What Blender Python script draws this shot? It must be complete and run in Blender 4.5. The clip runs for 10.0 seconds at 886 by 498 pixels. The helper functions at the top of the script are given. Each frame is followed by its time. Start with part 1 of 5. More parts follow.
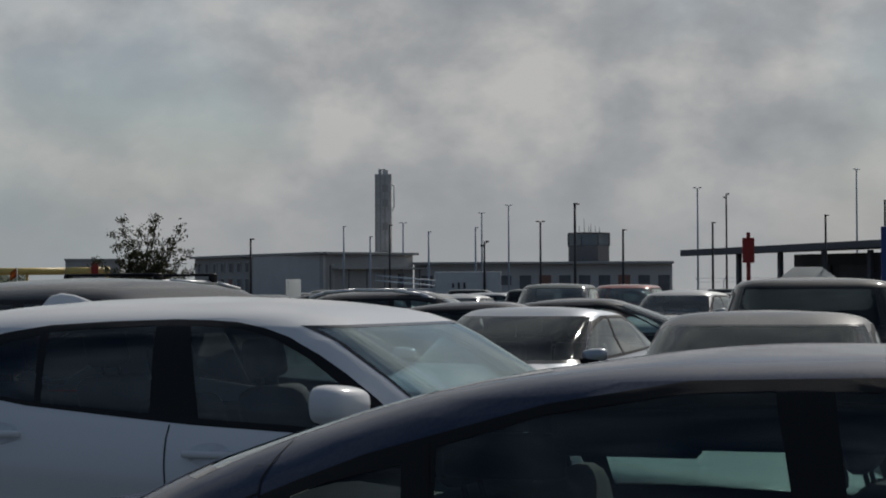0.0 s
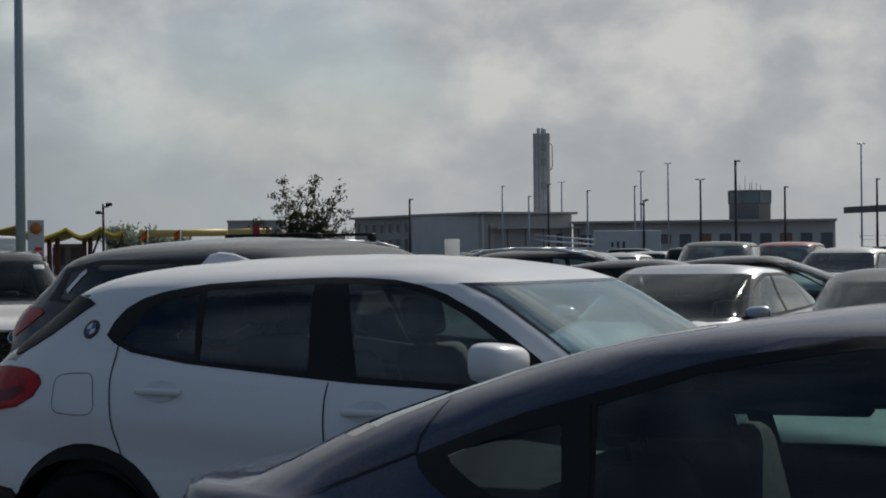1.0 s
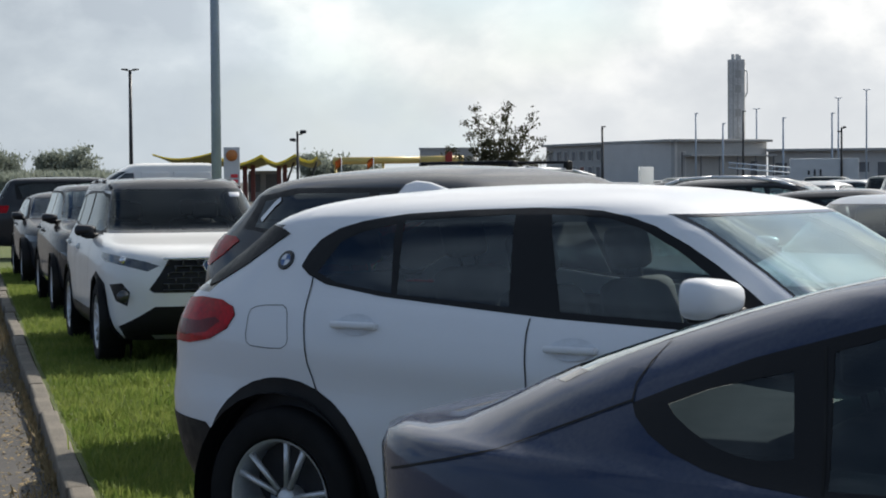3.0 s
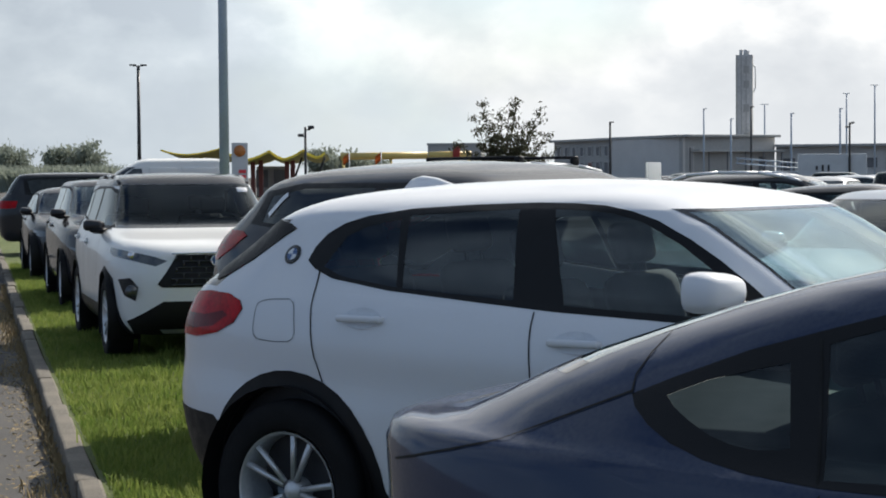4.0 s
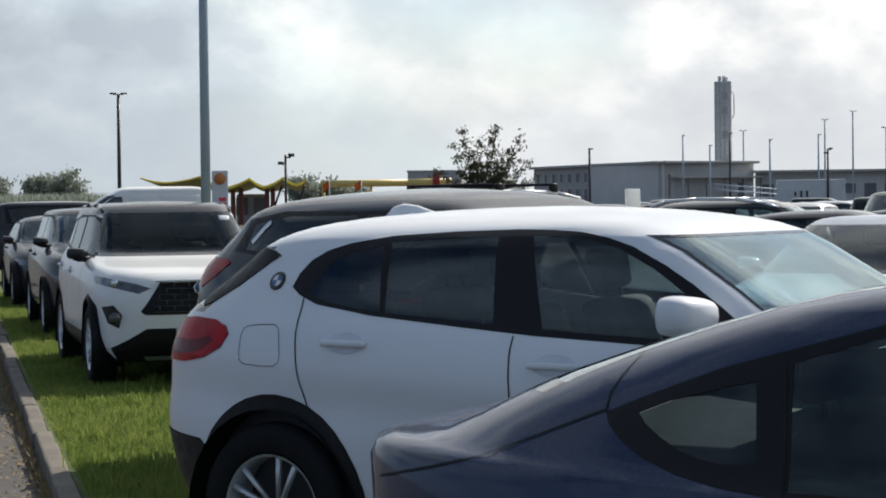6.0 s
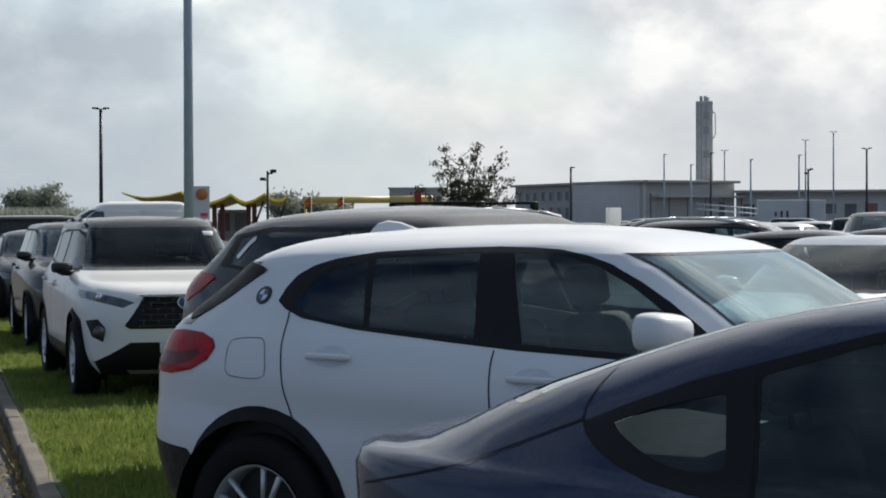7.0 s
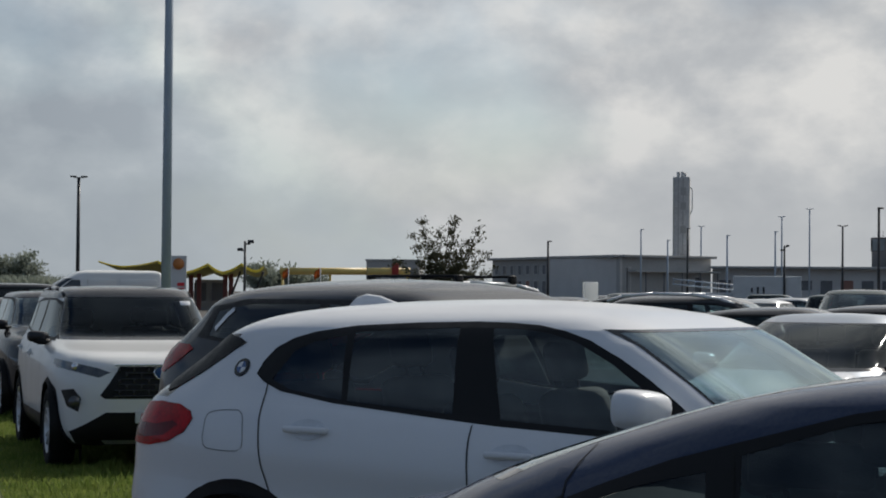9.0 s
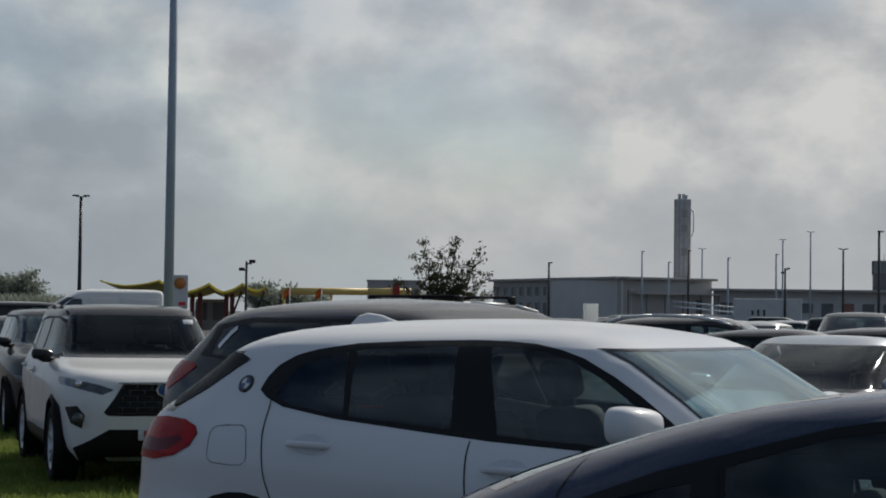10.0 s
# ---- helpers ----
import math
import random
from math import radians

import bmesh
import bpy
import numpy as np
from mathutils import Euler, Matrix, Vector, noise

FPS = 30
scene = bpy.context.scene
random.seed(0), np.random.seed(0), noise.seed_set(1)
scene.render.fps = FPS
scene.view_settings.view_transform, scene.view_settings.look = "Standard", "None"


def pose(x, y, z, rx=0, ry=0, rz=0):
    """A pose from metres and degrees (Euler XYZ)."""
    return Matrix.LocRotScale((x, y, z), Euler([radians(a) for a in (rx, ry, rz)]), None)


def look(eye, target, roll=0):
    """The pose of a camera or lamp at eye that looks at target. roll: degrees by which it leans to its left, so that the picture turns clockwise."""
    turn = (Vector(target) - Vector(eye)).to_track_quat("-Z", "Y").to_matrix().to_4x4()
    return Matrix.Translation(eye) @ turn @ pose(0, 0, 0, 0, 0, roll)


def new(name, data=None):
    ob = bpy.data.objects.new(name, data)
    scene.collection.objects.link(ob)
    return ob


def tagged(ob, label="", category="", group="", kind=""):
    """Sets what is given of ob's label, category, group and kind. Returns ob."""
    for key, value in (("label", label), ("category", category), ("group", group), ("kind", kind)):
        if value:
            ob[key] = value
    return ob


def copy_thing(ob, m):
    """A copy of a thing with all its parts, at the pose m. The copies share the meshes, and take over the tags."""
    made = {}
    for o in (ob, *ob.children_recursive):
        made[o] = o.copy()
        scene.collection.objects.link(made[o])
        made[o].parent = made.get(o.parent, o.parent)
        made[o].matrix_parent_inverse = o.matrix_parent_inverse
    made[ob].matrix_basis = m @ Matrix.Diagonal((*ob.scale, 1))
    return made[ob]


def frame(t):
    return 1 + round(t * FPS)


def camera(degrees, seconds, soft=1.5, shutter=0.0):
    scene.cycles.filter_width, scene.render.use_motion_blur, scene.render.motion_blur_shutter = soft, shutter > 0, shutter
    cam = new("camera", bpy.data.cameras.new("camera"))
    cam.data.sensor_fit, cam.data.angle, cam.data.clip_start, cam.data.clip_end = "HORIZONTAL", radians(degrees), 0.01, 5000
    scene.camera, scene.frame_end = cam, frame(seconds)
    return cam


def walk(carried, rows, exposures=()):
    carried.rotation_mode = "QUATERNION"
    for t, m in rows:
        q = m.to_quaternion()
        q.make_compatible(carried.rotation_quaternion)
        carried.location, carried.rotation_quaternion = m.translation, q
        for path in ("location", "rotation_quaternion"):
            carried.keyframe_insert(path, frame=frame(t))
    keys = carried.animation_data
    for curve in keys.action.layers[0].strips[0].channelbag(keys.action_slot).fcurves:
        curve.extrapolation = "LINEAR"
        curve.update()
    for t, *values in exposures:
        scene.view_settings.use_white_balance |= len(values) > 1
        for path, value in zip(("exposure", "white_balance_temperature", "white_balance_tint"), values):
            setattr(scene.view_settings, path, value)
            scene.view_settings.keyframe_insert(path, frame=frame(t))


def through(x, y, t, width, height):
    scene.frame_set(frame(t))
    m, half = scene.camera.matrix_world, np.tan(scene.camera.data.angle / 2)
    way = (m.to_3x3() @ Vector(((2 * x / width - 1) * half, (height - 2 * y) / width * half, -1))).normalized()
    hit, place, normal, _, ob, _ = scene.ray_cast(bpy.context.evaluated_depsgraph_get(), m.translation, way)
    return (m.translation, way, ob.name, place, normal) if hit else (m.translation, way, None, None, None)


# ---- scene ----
FOV = 26.2229
cam = camera(FOV, 10.0, soft=1.9)
PATH = [
    (0, pose(0.005, -0.229, 1.525, 91.253, 0, -11.068) @ pose(0, 0, 0, 0, 0, -0.216)),
    (0.5, pose(0.021, -0.146, 1.520, 90.749, 0, -8.919) @ pose(0, 0, 0, 0, 0, -0.364)),
    (1, pose(0.021, -0.130, 1.514, 90.069, 0, -6.281) @ pose(0, 0, 0, 0, 0, -0.550)),
    (1.5, pose(0.014, -0.122, 1.511, 89.348, 0, -4.080) @ pose(0, 0, 0, 0, 0, -0.382)),
    (2, pose(0.009, -0.081, 1.515, 88.652, 0, -2.108) @ pose(0, 0, 0, 0, 0, -0.207)),
    (2.5, pose(-0.005, 0.210, 1.521, 88.179, 0, -0.944) @ pose(0, 0, 0, 0, 0, -0.286)),
    (4, pose(0.008, 0.117, 1.519, 87.800, 0, -0.269) @ pose(0, 0, 0, 0, 0, -0.417)),
    (4.5, pose(0.004, 0.119, 1.520, 87.776, 0, -0.099) @ pose(0, 0, 0, 0, 0, -0.265)),
    (5, pose(0.008, 0.131, 1.524, 88.132, 0, -0.037) @ pose(0, 0, 0, 0, 0, -0.570)),
    (5.5, pose(0.007, 0.061, 1.522, 88.420, 0, -0.507) @ pose(0, 0, 0, 0, 0, -0.739)),
    (7, pose(-0.007, -0.237, 1.522, 89.125, 0, -1.448) @ pose(0, 0, 0, 0, 0, -0.157)),
    (7.5, pose(-0.012, -0.242, 1.525, 89.600, 0, -1.714) @ pose(0, 0, 0, 0, 0, 0.059)),
    (8, pose(-0.015, -0.255, 1.528, 90.233, 0, -1.952) @ pose(0, 0, 0, 0, 0, 0.164)),
    (8.5, pose(-0.014, -0.248, 1.530, 90.797, 0, -2.065) @ pose(0, 0, 0, 0, 0, 0.398)),
    (9, pose(-0.018, -0.250, 1.530, 91.307, 0, -2.141) @ pose(0, 0, 0, 0, 0, 0.508)),
    (9.5, pose(-0.020, -0.380, 1.526, 91.650, 0, -2.089) @ pose(0, 0, 0, 0, 0, 0.649)),
    (10, pose(-0.019, -0.449, 1.523, 91.936, 0, -2.097) @ pose(0, 0, 0, 0, 0, 0.819)),
]
EXPOSURES = [(0.0, -1.02), (0.5, -0.92), (1.0, -0.72), (1.5, -0.42), (2.0, -0.12), (2.5, 0.1), (4.0, 0.32),
             (5.5, 0.26), (7.0, 0.10), (8.0, -0.14), (9.0, -0.44), (10.0, -0.62)]
walk(cam, PATH, EXPOSURES)

# ---- light ----
SUN_AZ, SUN_EL = 42.0, 42.0     # degrees clockwise from +y, and above the horizon
sun_data = bpy.data.lights.new("sun", "SUN")
sun_data.energy, sun_data.angle, sun_data.color = 4.5, radians(0.8), (1.0, 0.95, 0.87)
sun = new("sun", sun_data)
_d = Vector((math.sin(radians(SUN_AZ)) * math.cos(radians(SUN_EL)), math.cos(radians(SUN_AZ)) * math.cos(radians(SUN_EL)), math.sin(radians(SUN_EL))))
sun.matrix_world = look(_d * 60, (0, 0, 0))


def build_world():
    w = bpy.data.worlds.new("cloudy_sky")
    scene.world = w
    w.use_nodes = True
    nt = w.node_tree
    nt.nodes.clear()
    N, L = nt.nodes.new, nt.links.new
    out = N("ShaderNodeOutputWorld")
    bg = N("ShaderNodeBackground")
    sky = N("ShaderNodeTexSky")
    sky.sky_type, sky.sun_disc = 'NISHITA', False
    sky.sun_elevation, sky.sun_rotation = radians(SUN_EL), radians(SUN_AZ)
    sky.dust_density = 0.8
    tc = N("ShaderNodeTexCoord")
    mp = N("ShaderNodeMapping")
    mp.inputs["Scale"].default_value = (1.0, 1.0, 1.5)
    mp.inputs["Location"].default_value = (0.35, 0.2, 0.1)
    L(tc.outputs["Generated"], mp.inputs["Vector"])
    n1 = N("ShaderNodeTexNoise")
    n1.inputs["Scale"].default_value, n1.inputs["Detail"].default_value = 14.0, 6.0
    n1.inputs["Roughness"].default_value, n1.inputs["Distortion"].default_value = 0.52, 0.08
    n2 = N("ShaderNodeTexNoise")
    n2.inputs["Scale"].default_value, n2.inputs["Detail"].default_value = 4.0, 5.0
    n2.inputs["Roughness"].default_value = 0.5
    L(mp.outputs[0], n1.inputs["Vector"])
    L(mp.outputs[0], n2.inputs["Vector"])
    cover = N("ShaderNodeValToRGB")          # where cloud covers the blue
    cover.color_ramp.elements[0].position, cover.color_ramp.elements[1].position = 0.30, 0.52
    L(n2.outputs["Fac"], cover.inputs[0])
    tone = N("ShaderNodeValToRGB")           # grey bellies and bright heads of cloud
    e = tone.color_ramp.elements
    e[0].position, e[0].color = 0.36, (0.55, 0.58, 0.62, 1)
    e[1].position, e[1].color = 0.66, (1.0, 0.995, 0.975, 1)
    m = e.new(0.50)
    m.color = (0.70, 0.725, 0.75, 1)
    L(n1.outputs["Fac"], tone.inputs[0])
    sk = N("ShaderNodeMix")
    sk.data_type, sk.blend_type = 'RGBA', 'MULTIPLY'
    sk.inputs[0].default_value = 1.0
    L(sky.outputs[0], sk.inputs[6])
    sk.inputs[7].default_value = (0.11, 0.11, 0.11, 1)
    mix = N("ShaderNodeMix")
    mix.data_type = 'RGBA'
    L(cover.outputs[0], mix.inputs[0])
    L(sk.outputs[2], mix.inputs[6])
    L(tone.outputs[0], mix.inputs[7])
    sep = N("ShaderNodeSeparateXYZ")
    L(tc.outputs["Generated"], sep.inputs[0])
    hz = N("ShaderNodeMapRange")             # even haze low down
    hz.inputs[1].default_value, hz.inputs[2].default_value = 0.0, 0.11
    hz.inputs[3].default_value, hz.inputs[4].default_value = 0.75, 0.0
    hz.interpolation_type = 'SMOOTHSTEP'
    L(sep.outputs[2], hz.inputs[0])
    mix2 = N("ShaderNodeMix")
    mix2.data_type = 'RGBA'
    L(hz.outputs[0], mix2.inputs[0])
    L(mix.outputs[2], mix2.inputs[6])
    mix2.inputs[7].default_value = (0.70, 0.725, 0.745, 1)
    # thin cloud glows round the sun and dulls away from it
    dot = N("ShaderNodeVectorMath")
    dot.operation = 'DOT_PRODUCT'
    L(tc.outputs["Generated"], dot.inputs[0])
    dot.inputs[1].default_value = _d
    half = N("ShaderNodeMapRange")
    half.inputs[1].default_value, half.inputs[2].default_value = -1.0, 1.0
    L(dot.outputs["Value"], half.inputs[0])
    glow = N("ShaderNodeValToRGB")
    glow.color_ramp.interpolation = 'B_SPLINE'
    ge = glow.color_ramp.elements
    ge[0].position, ge[0].color = 0.0, (0.29, 0.40, 0.58, 1)
    ge[1].position, ge[1].color = 1.0, (7.5, 7.3, 7.0, 1)
    for p, c in ((0.45, (0.32, 0.43, 0.59, 1)), (0.62, (0.40, 0.45, 0.51, 1)), (0.74, (0.70, 0.755, 0.80, 1)), (0.83, (1.16, 1.22, 1.25, 1)), (0.87, (1.9, 1.94, 1.93, 1)), (0.90, (2.6, 2.62, 2.58, 1)), (0.955, (3.7, 3.65, 3.5, 1))):
        ge.new(p).color = c
    L(half.outputs[0], glow.inputs[0])
    mul = N("ShaderNodeMix")
    mul.data_type, mul.blend_type = 'RGBA', 'MULTIPLY'
    mul.inputs[0].default_value = 1.0
    L(mix2.outputs[2], mul.inputs[6])
    L(glow.outputs[0], mul.inputs[7])
    high = N("ShaderNodeMapRange")           # the cloud thins towards the zenith
    high.interpolation_type = 'SMOOTHSTEP'
    high.inputs[1].default_value, high.inputs[2].default_value = 0.55, 0.85
    L(sep.outputs[2], high.inputs[0])
    thin = N("ShaderNodeMix")
    thin.data_type = 'RGBA'
    L(high.outputs[0], thin.inputs[0])
    thin.inputs[6].default_value, thin.inputs[7].default_value = (1, 1, 1, 1), (0.36, 0.43, 0.54, 1)
    mul2 = N("ShaderNodeMix")
    mul2.data_type, mul2.blend_type = 'RGBA', 'MULTIPLY'
    mul2.inputs[0].default_value = 1.0
    L(mul.outputs[2], mul2.inputs[6])
    L(thin.outputs[2], mul2.inputs[7])
    L(mul2.outputs[2], bg.inputs[0])
    bg.inputs[1].default_value = 0.95
    L(bg.outputs[0], out.inputs[0])


build_world()

# ---- materials ----


def nodes_of(name):
    m = bpy.data.materials.new(name)
    m.use_nodes = True
    return m, m.node_tree.nodes, m.node_tree.links, m.node_tree.nodes["Principled BSDF"]


def surface(name, color, rough=0.5, metal=0.0, scale=6.0, vary=0.12, bump=0.0, fine=60.0, coat=0.0, spec=0.5):
    """A material with broad and fine variation in tone, and relief."""
    m, n, l, b = nodes_of(name)
    tc = n.new("ShaderNodeTexCoord")
    a = n.new("ShaderNodeTexNoise")
    a.inputs["Scale"].default_value, a.inputs["Detail"].default_value = scale, 5
    f = n.new("ShaderNodeTexNoise")
    f.inputs["Scale"].default_value, f.inputs["Detail"].default_value = fine, 4
    l.new(tc.outputs["Object"], a.inputs["Vector"])
    l.new(tc.outputs["Object"], f.inputs["Vector"])
    mx = n.new("ShaderNodeMath")
    mx.operation = 'ADD'
    l.new(a.outputs["Fac"], mx.inputs[0])
    l.new(f.outputs["Fac"], mx.inputs[1])
    mr = n.new("ShaderNodeMapRange")
    mr.inputs[1].default_value, mr.inputs[2].default_value = 0.6, 1.4
    mr.inputs[3].default_value, mr.inputs[4].default_value = 1 - vary, 1 + vary
    l.new(mx.outputs[0], mr.inputs[0])
    c = n.new("ShaderNodeVectorMath")
    c.operation = 'SCALE'
    c.inputs[0].default_value = color[:3]
    l.new(mr.outputs[0], c.inputs["Scale"])
    l.new(c.outputs[0], b.inputs["Base Color"])
    rr = n.new("ShaderNodeMapRange")
    rr.inputs[1].default_value, rr.inputs[2].default_value = 0.3, 0.7
    rr.inputs[3].default_value, rr.inputs[4].default_value = max(0.02, rough * 0.8), min(1, rough * 1.2)
    l.new(a.outputs["Fac"], rr.inputs[0])
    l.new(rr.outputs[0], b.inputs["Roughness"])
    b.inputs["Metallic"].default_value = metal
    b.inputs["Specular IOR Level"].default_value = spec
    if coat:
        b.inputs["Coat Weight"].default_value, b.inputs["Coat Roughness"].default_value = coat, 0.04
    if bump:
        bp = n.new("ShaderNodeBump")
        bp.inputs["Strength"].default_value, bp.inputs["Distance"].default_value = bump, 0.02
        l.new(f.outputs["Fac"], bp.inputs["Height"])
        l.new(bp.outputs[0], b.inputs["Normal"])
    return m


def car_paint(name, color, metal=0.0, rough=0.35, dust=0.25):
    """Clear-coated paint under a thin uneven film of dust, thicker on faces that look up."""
    m, n, l, b = nodes_of(name)
    tc = n.new("ShaderNodeTexCoord")
    a = n.new("ShaderNodeTexNoise")
    a.inputs["Scale"].default_value, a.inputs["Detail"].default_value = 3.0, 6
    l.new(tc.outputs["Object"], a.inputs["Vector"])
    f = n.new("ShaderNodeTexNoise")
    f.inputs["Scale"].default_value, f.inputs["Detail"].default_value = 90.0, 3
    l.new(tc.outputs["Object"], f.inputs["Vector"])
    mu = n.new("ShaderNodeMath")
    mu.operation = 'MULTIPLY'
    l.new(a.outputs["Fac"], mu.inputs[0])
    l.new(f.outputs["Fac"], mu.inputs[1])
    mr = n.new("ShaderNodeMapRange")
    mr.inputs[1].default_value, mr.inputs[2].default_value = 0.12, 0.45
    mr.inputs[3].default_value, mr.inputs[4].default_value = 0.0, dust
    l.new(mu.outputs[0], mr.inputs[0])
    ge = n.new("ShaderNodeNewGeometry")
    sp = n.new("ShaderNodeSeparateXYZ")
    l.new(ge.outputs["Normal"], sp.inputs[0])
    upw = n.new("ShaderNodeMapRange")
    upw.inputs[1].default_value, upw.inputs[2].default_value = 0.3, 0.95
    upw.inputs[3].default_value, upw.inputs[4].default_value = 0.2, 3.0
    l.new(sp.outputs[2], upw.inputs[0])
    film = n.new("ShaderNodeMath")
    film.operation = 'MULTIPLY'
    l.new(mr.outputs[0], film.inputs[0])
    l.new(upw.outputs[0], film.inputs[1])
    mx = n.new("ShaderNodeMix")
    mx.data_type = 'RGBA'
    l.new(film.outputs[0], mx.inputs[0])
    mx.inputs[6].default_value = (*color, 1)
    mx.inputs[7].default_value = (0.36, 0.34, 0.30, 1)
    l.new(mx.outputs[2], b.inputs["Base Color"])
    r2 = n.new("ShaderNodeMapRange")
    r2.inputs[1].default_value, r2.inputs[2].default_value = 0.0, max(dust, 0.01)
    r2.inputs[3].default_value, r2.inputs[4].default_value = rough, rough + 0.2
    l.new(mr.outputs[0], r2.inputs[0])
    l.new(r2.outputs[0], b.inputs["Roughness"])
    b.inputs["Metallic"].default_value = metal
    b.inputs["Specular IOR Level"].default_value = 0.15
    b.inputs["Coat Weight"].default_value = 0.8
    r3 = n.new("ShaderNodeMapRange")
    r3.inputs[1].default_value, r3.inputs[2].default_value = 0.0, max(dust, 0.01)
    r3.inputs[3].default_value, r3.inputs[4].default_value = 0.04, 0.22
    l.new(mr.outputs[0], r3.inputs[0])
    l.new(r3.outputs[0], b.inputs["Coat Roughness"])
    return m


def car_glass(name, tint, gloss=0.03, ior=1.52, sheen=(0.95, 1.0, 1.0)):
    """Thin tinted pane: seen through by its tint, mirroring at its Fresnel share."""
    m = bpy.data.materials.new(name)
    m.use_nodes = True
    n, l = m.node_tree.nodes, m.node_tree.links
    n.clear()
    out = n.new("ShaderNodeOutputMaterial")
    tr = n.new("ShaderNodeBsdfTransparent")
    tr.inputs[0].default_value = (*tint, 1)
    gl = n.new("ShaderNodeBsdfGlossy")
    gl.inputs["Roughness"].default_value, gl.inputs["Color"].default_value = gloss, (*sheen, 1)
    fr = n.new("ShaderNodeFresnel")
    fr.inputs["IOR"].default_value = ior
    up = n.new("ShaderNodeMath")               # both faces of the pane mirror: 2F / (1 + F)
    up.operation = 'ADD'
    up.inputs[1].default_value = 1.0
    l.new(fr.outputs[0], up.inputs[0])
    dv = n.new("ShaderNodeMath")
    dv.operation = 'DIVIDE'
    l.new(fr.outputs[0], dv.inputs[0])
    l.new(up.outputs[0], dv.inputs[1])
    tw = n.new("ShaderNodeMath")
    tw.operation = 'MULTIPLY'
    tw.inputs[1].default_value = 2.0
    l.new(dv.outputs[0], tw.inputs[0])
    mx = n.new("ShaderNodeMixShader")
    l.new(tw.outputs[0], mx.inputs[0])
    l.new(tr.outputs[0], mx.inputs[1])
    l.new(gl.outputs[0], mx.inputs[2])
    l.new(mx.outputs[0], out.inputs[0])
    return m


def ground_mat(name, c1, c2, scale, fine, rough=0.9, bump=0.6, dist=0.02):
    m, n, l, b = nodes_of(name)
    tc = n.new("ShaderNodeTexCoord")
    a = n.new("ShaderNodeTexNoise")
    a.inputs["Scale"].default_value, a.inputs["Detail"].default_value = scale, 6
    f = n.new("ShaderNodeTexNoise")
    f.inputs["Scale"].default_value, f.inputs["Detail"].default_value = fine, 5
    l.new(tc.outputs["Object"], a.inputs["Vector"])
    l.new(tc.outputs["Object"], f.inputs["Vector"])
    ad = n.new("ShaderNodeMath")
    ad.operation = 'ADD'
    l.new(a.outputs["Fac"], ad.inputs[0])
    l.new(f.outputs["Fac"], ad.inputs[1])
    r = n.new("ShaderNodeMapRange")
    r.inputs[1].default_value, r.inputs[2].default_value = 0.75, 1.25
    l.new(ad.outputs[0], r.inputs[0])
    mx = n.new("ShaderNodeMix")
    mx.data_type = 'RGBA'
    l.new(r.outputs[0], mx.inputs[0])
    mx.inputs[6].default_value, mx.inputs[7].default_value = (*c1, 1), (*c2, 1)
    l.new(mx.outputs[2], b.inputs["Base Color"])
    b.inputs["Roughness"].default_value = rough
    bp = n.new("ShaderNodeBump")
    bp.inputs["Strength"].default_value, bp.inputs["Distance"].default_value = bump, dist
    l.new(f.outputs["Fac"], bp.inputs["Height"])
    l.new(bp.outputs[0], b.inputs["Normal"])
    return m


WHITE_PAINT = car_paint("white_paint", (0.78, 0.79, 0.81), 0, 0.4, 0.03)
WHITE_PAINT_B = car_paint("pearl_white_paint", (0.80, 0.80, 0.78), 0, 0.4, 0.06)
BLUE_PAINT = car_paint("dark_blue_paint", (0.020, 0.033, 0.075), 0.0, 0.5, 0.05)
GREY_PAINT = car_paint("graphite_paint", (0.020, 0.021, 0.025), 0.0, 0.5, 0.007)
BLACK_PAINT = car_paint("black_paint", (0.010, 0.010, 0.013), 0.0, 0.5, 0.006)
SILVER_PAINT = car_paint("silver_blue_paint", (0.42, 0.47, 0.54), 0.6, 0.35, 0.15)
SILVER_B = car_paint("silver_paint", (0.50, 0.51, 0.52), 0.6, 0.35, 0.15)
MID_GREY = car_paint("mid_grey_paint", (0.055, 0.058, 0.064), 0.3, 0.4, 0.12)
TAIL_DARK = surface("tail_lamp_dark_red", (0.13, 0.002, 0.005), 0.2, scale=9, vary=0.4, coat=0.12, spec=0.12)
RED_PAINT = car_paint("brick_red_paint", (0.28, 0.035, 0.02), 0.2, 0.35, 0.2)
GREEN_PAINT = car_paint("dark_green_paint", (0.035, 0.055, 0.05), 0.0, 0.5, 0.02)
CLEAR = car_glass("windscreen_glass", (0.70, 0.80, 0.80), 0.03, 1.5)
BRIGHT = car_glass("coated_windscreen_glass", (0.74, 0.95, 0.98), 0.03, 2.7, (0.86, 1.0, 1.0))
DEEP = car_glass("dark_windscreen_glass", (0.34, 0.40, 0.41), 0.03, 1.18)
SMOKE = car_glass("smoked_glass", (0.38, 0.48, 0.51))
TINT = car_glass("side_glass", (0.66, 0.80, 0.79))
PRIVACY = car_glass("privacy_glass", (0.15, 0.19, 0.21), 0.03, 1.38)
GREEN_TINT = car_glass("green_side_glass", (0.41, 0.55, 0.53), 0.03, 1.45)
TRIM = surface("black_plastic_trim", (0.010, 0.010, 0.011), 0.5, scale=20, vary=0.2, fine=300, bump=0.1, spec=0.25)
GLOSS_BLACK = surface("gloss_black", (0.008, 0.008, 0.009), 0.15, coat=0.5)
RUBBER = surface("tyre_rubber", (0.014, 0.014, 0.015), 0.85, spec=0.2, scale=12, vary=0.25, fine=200, bump=0.3)
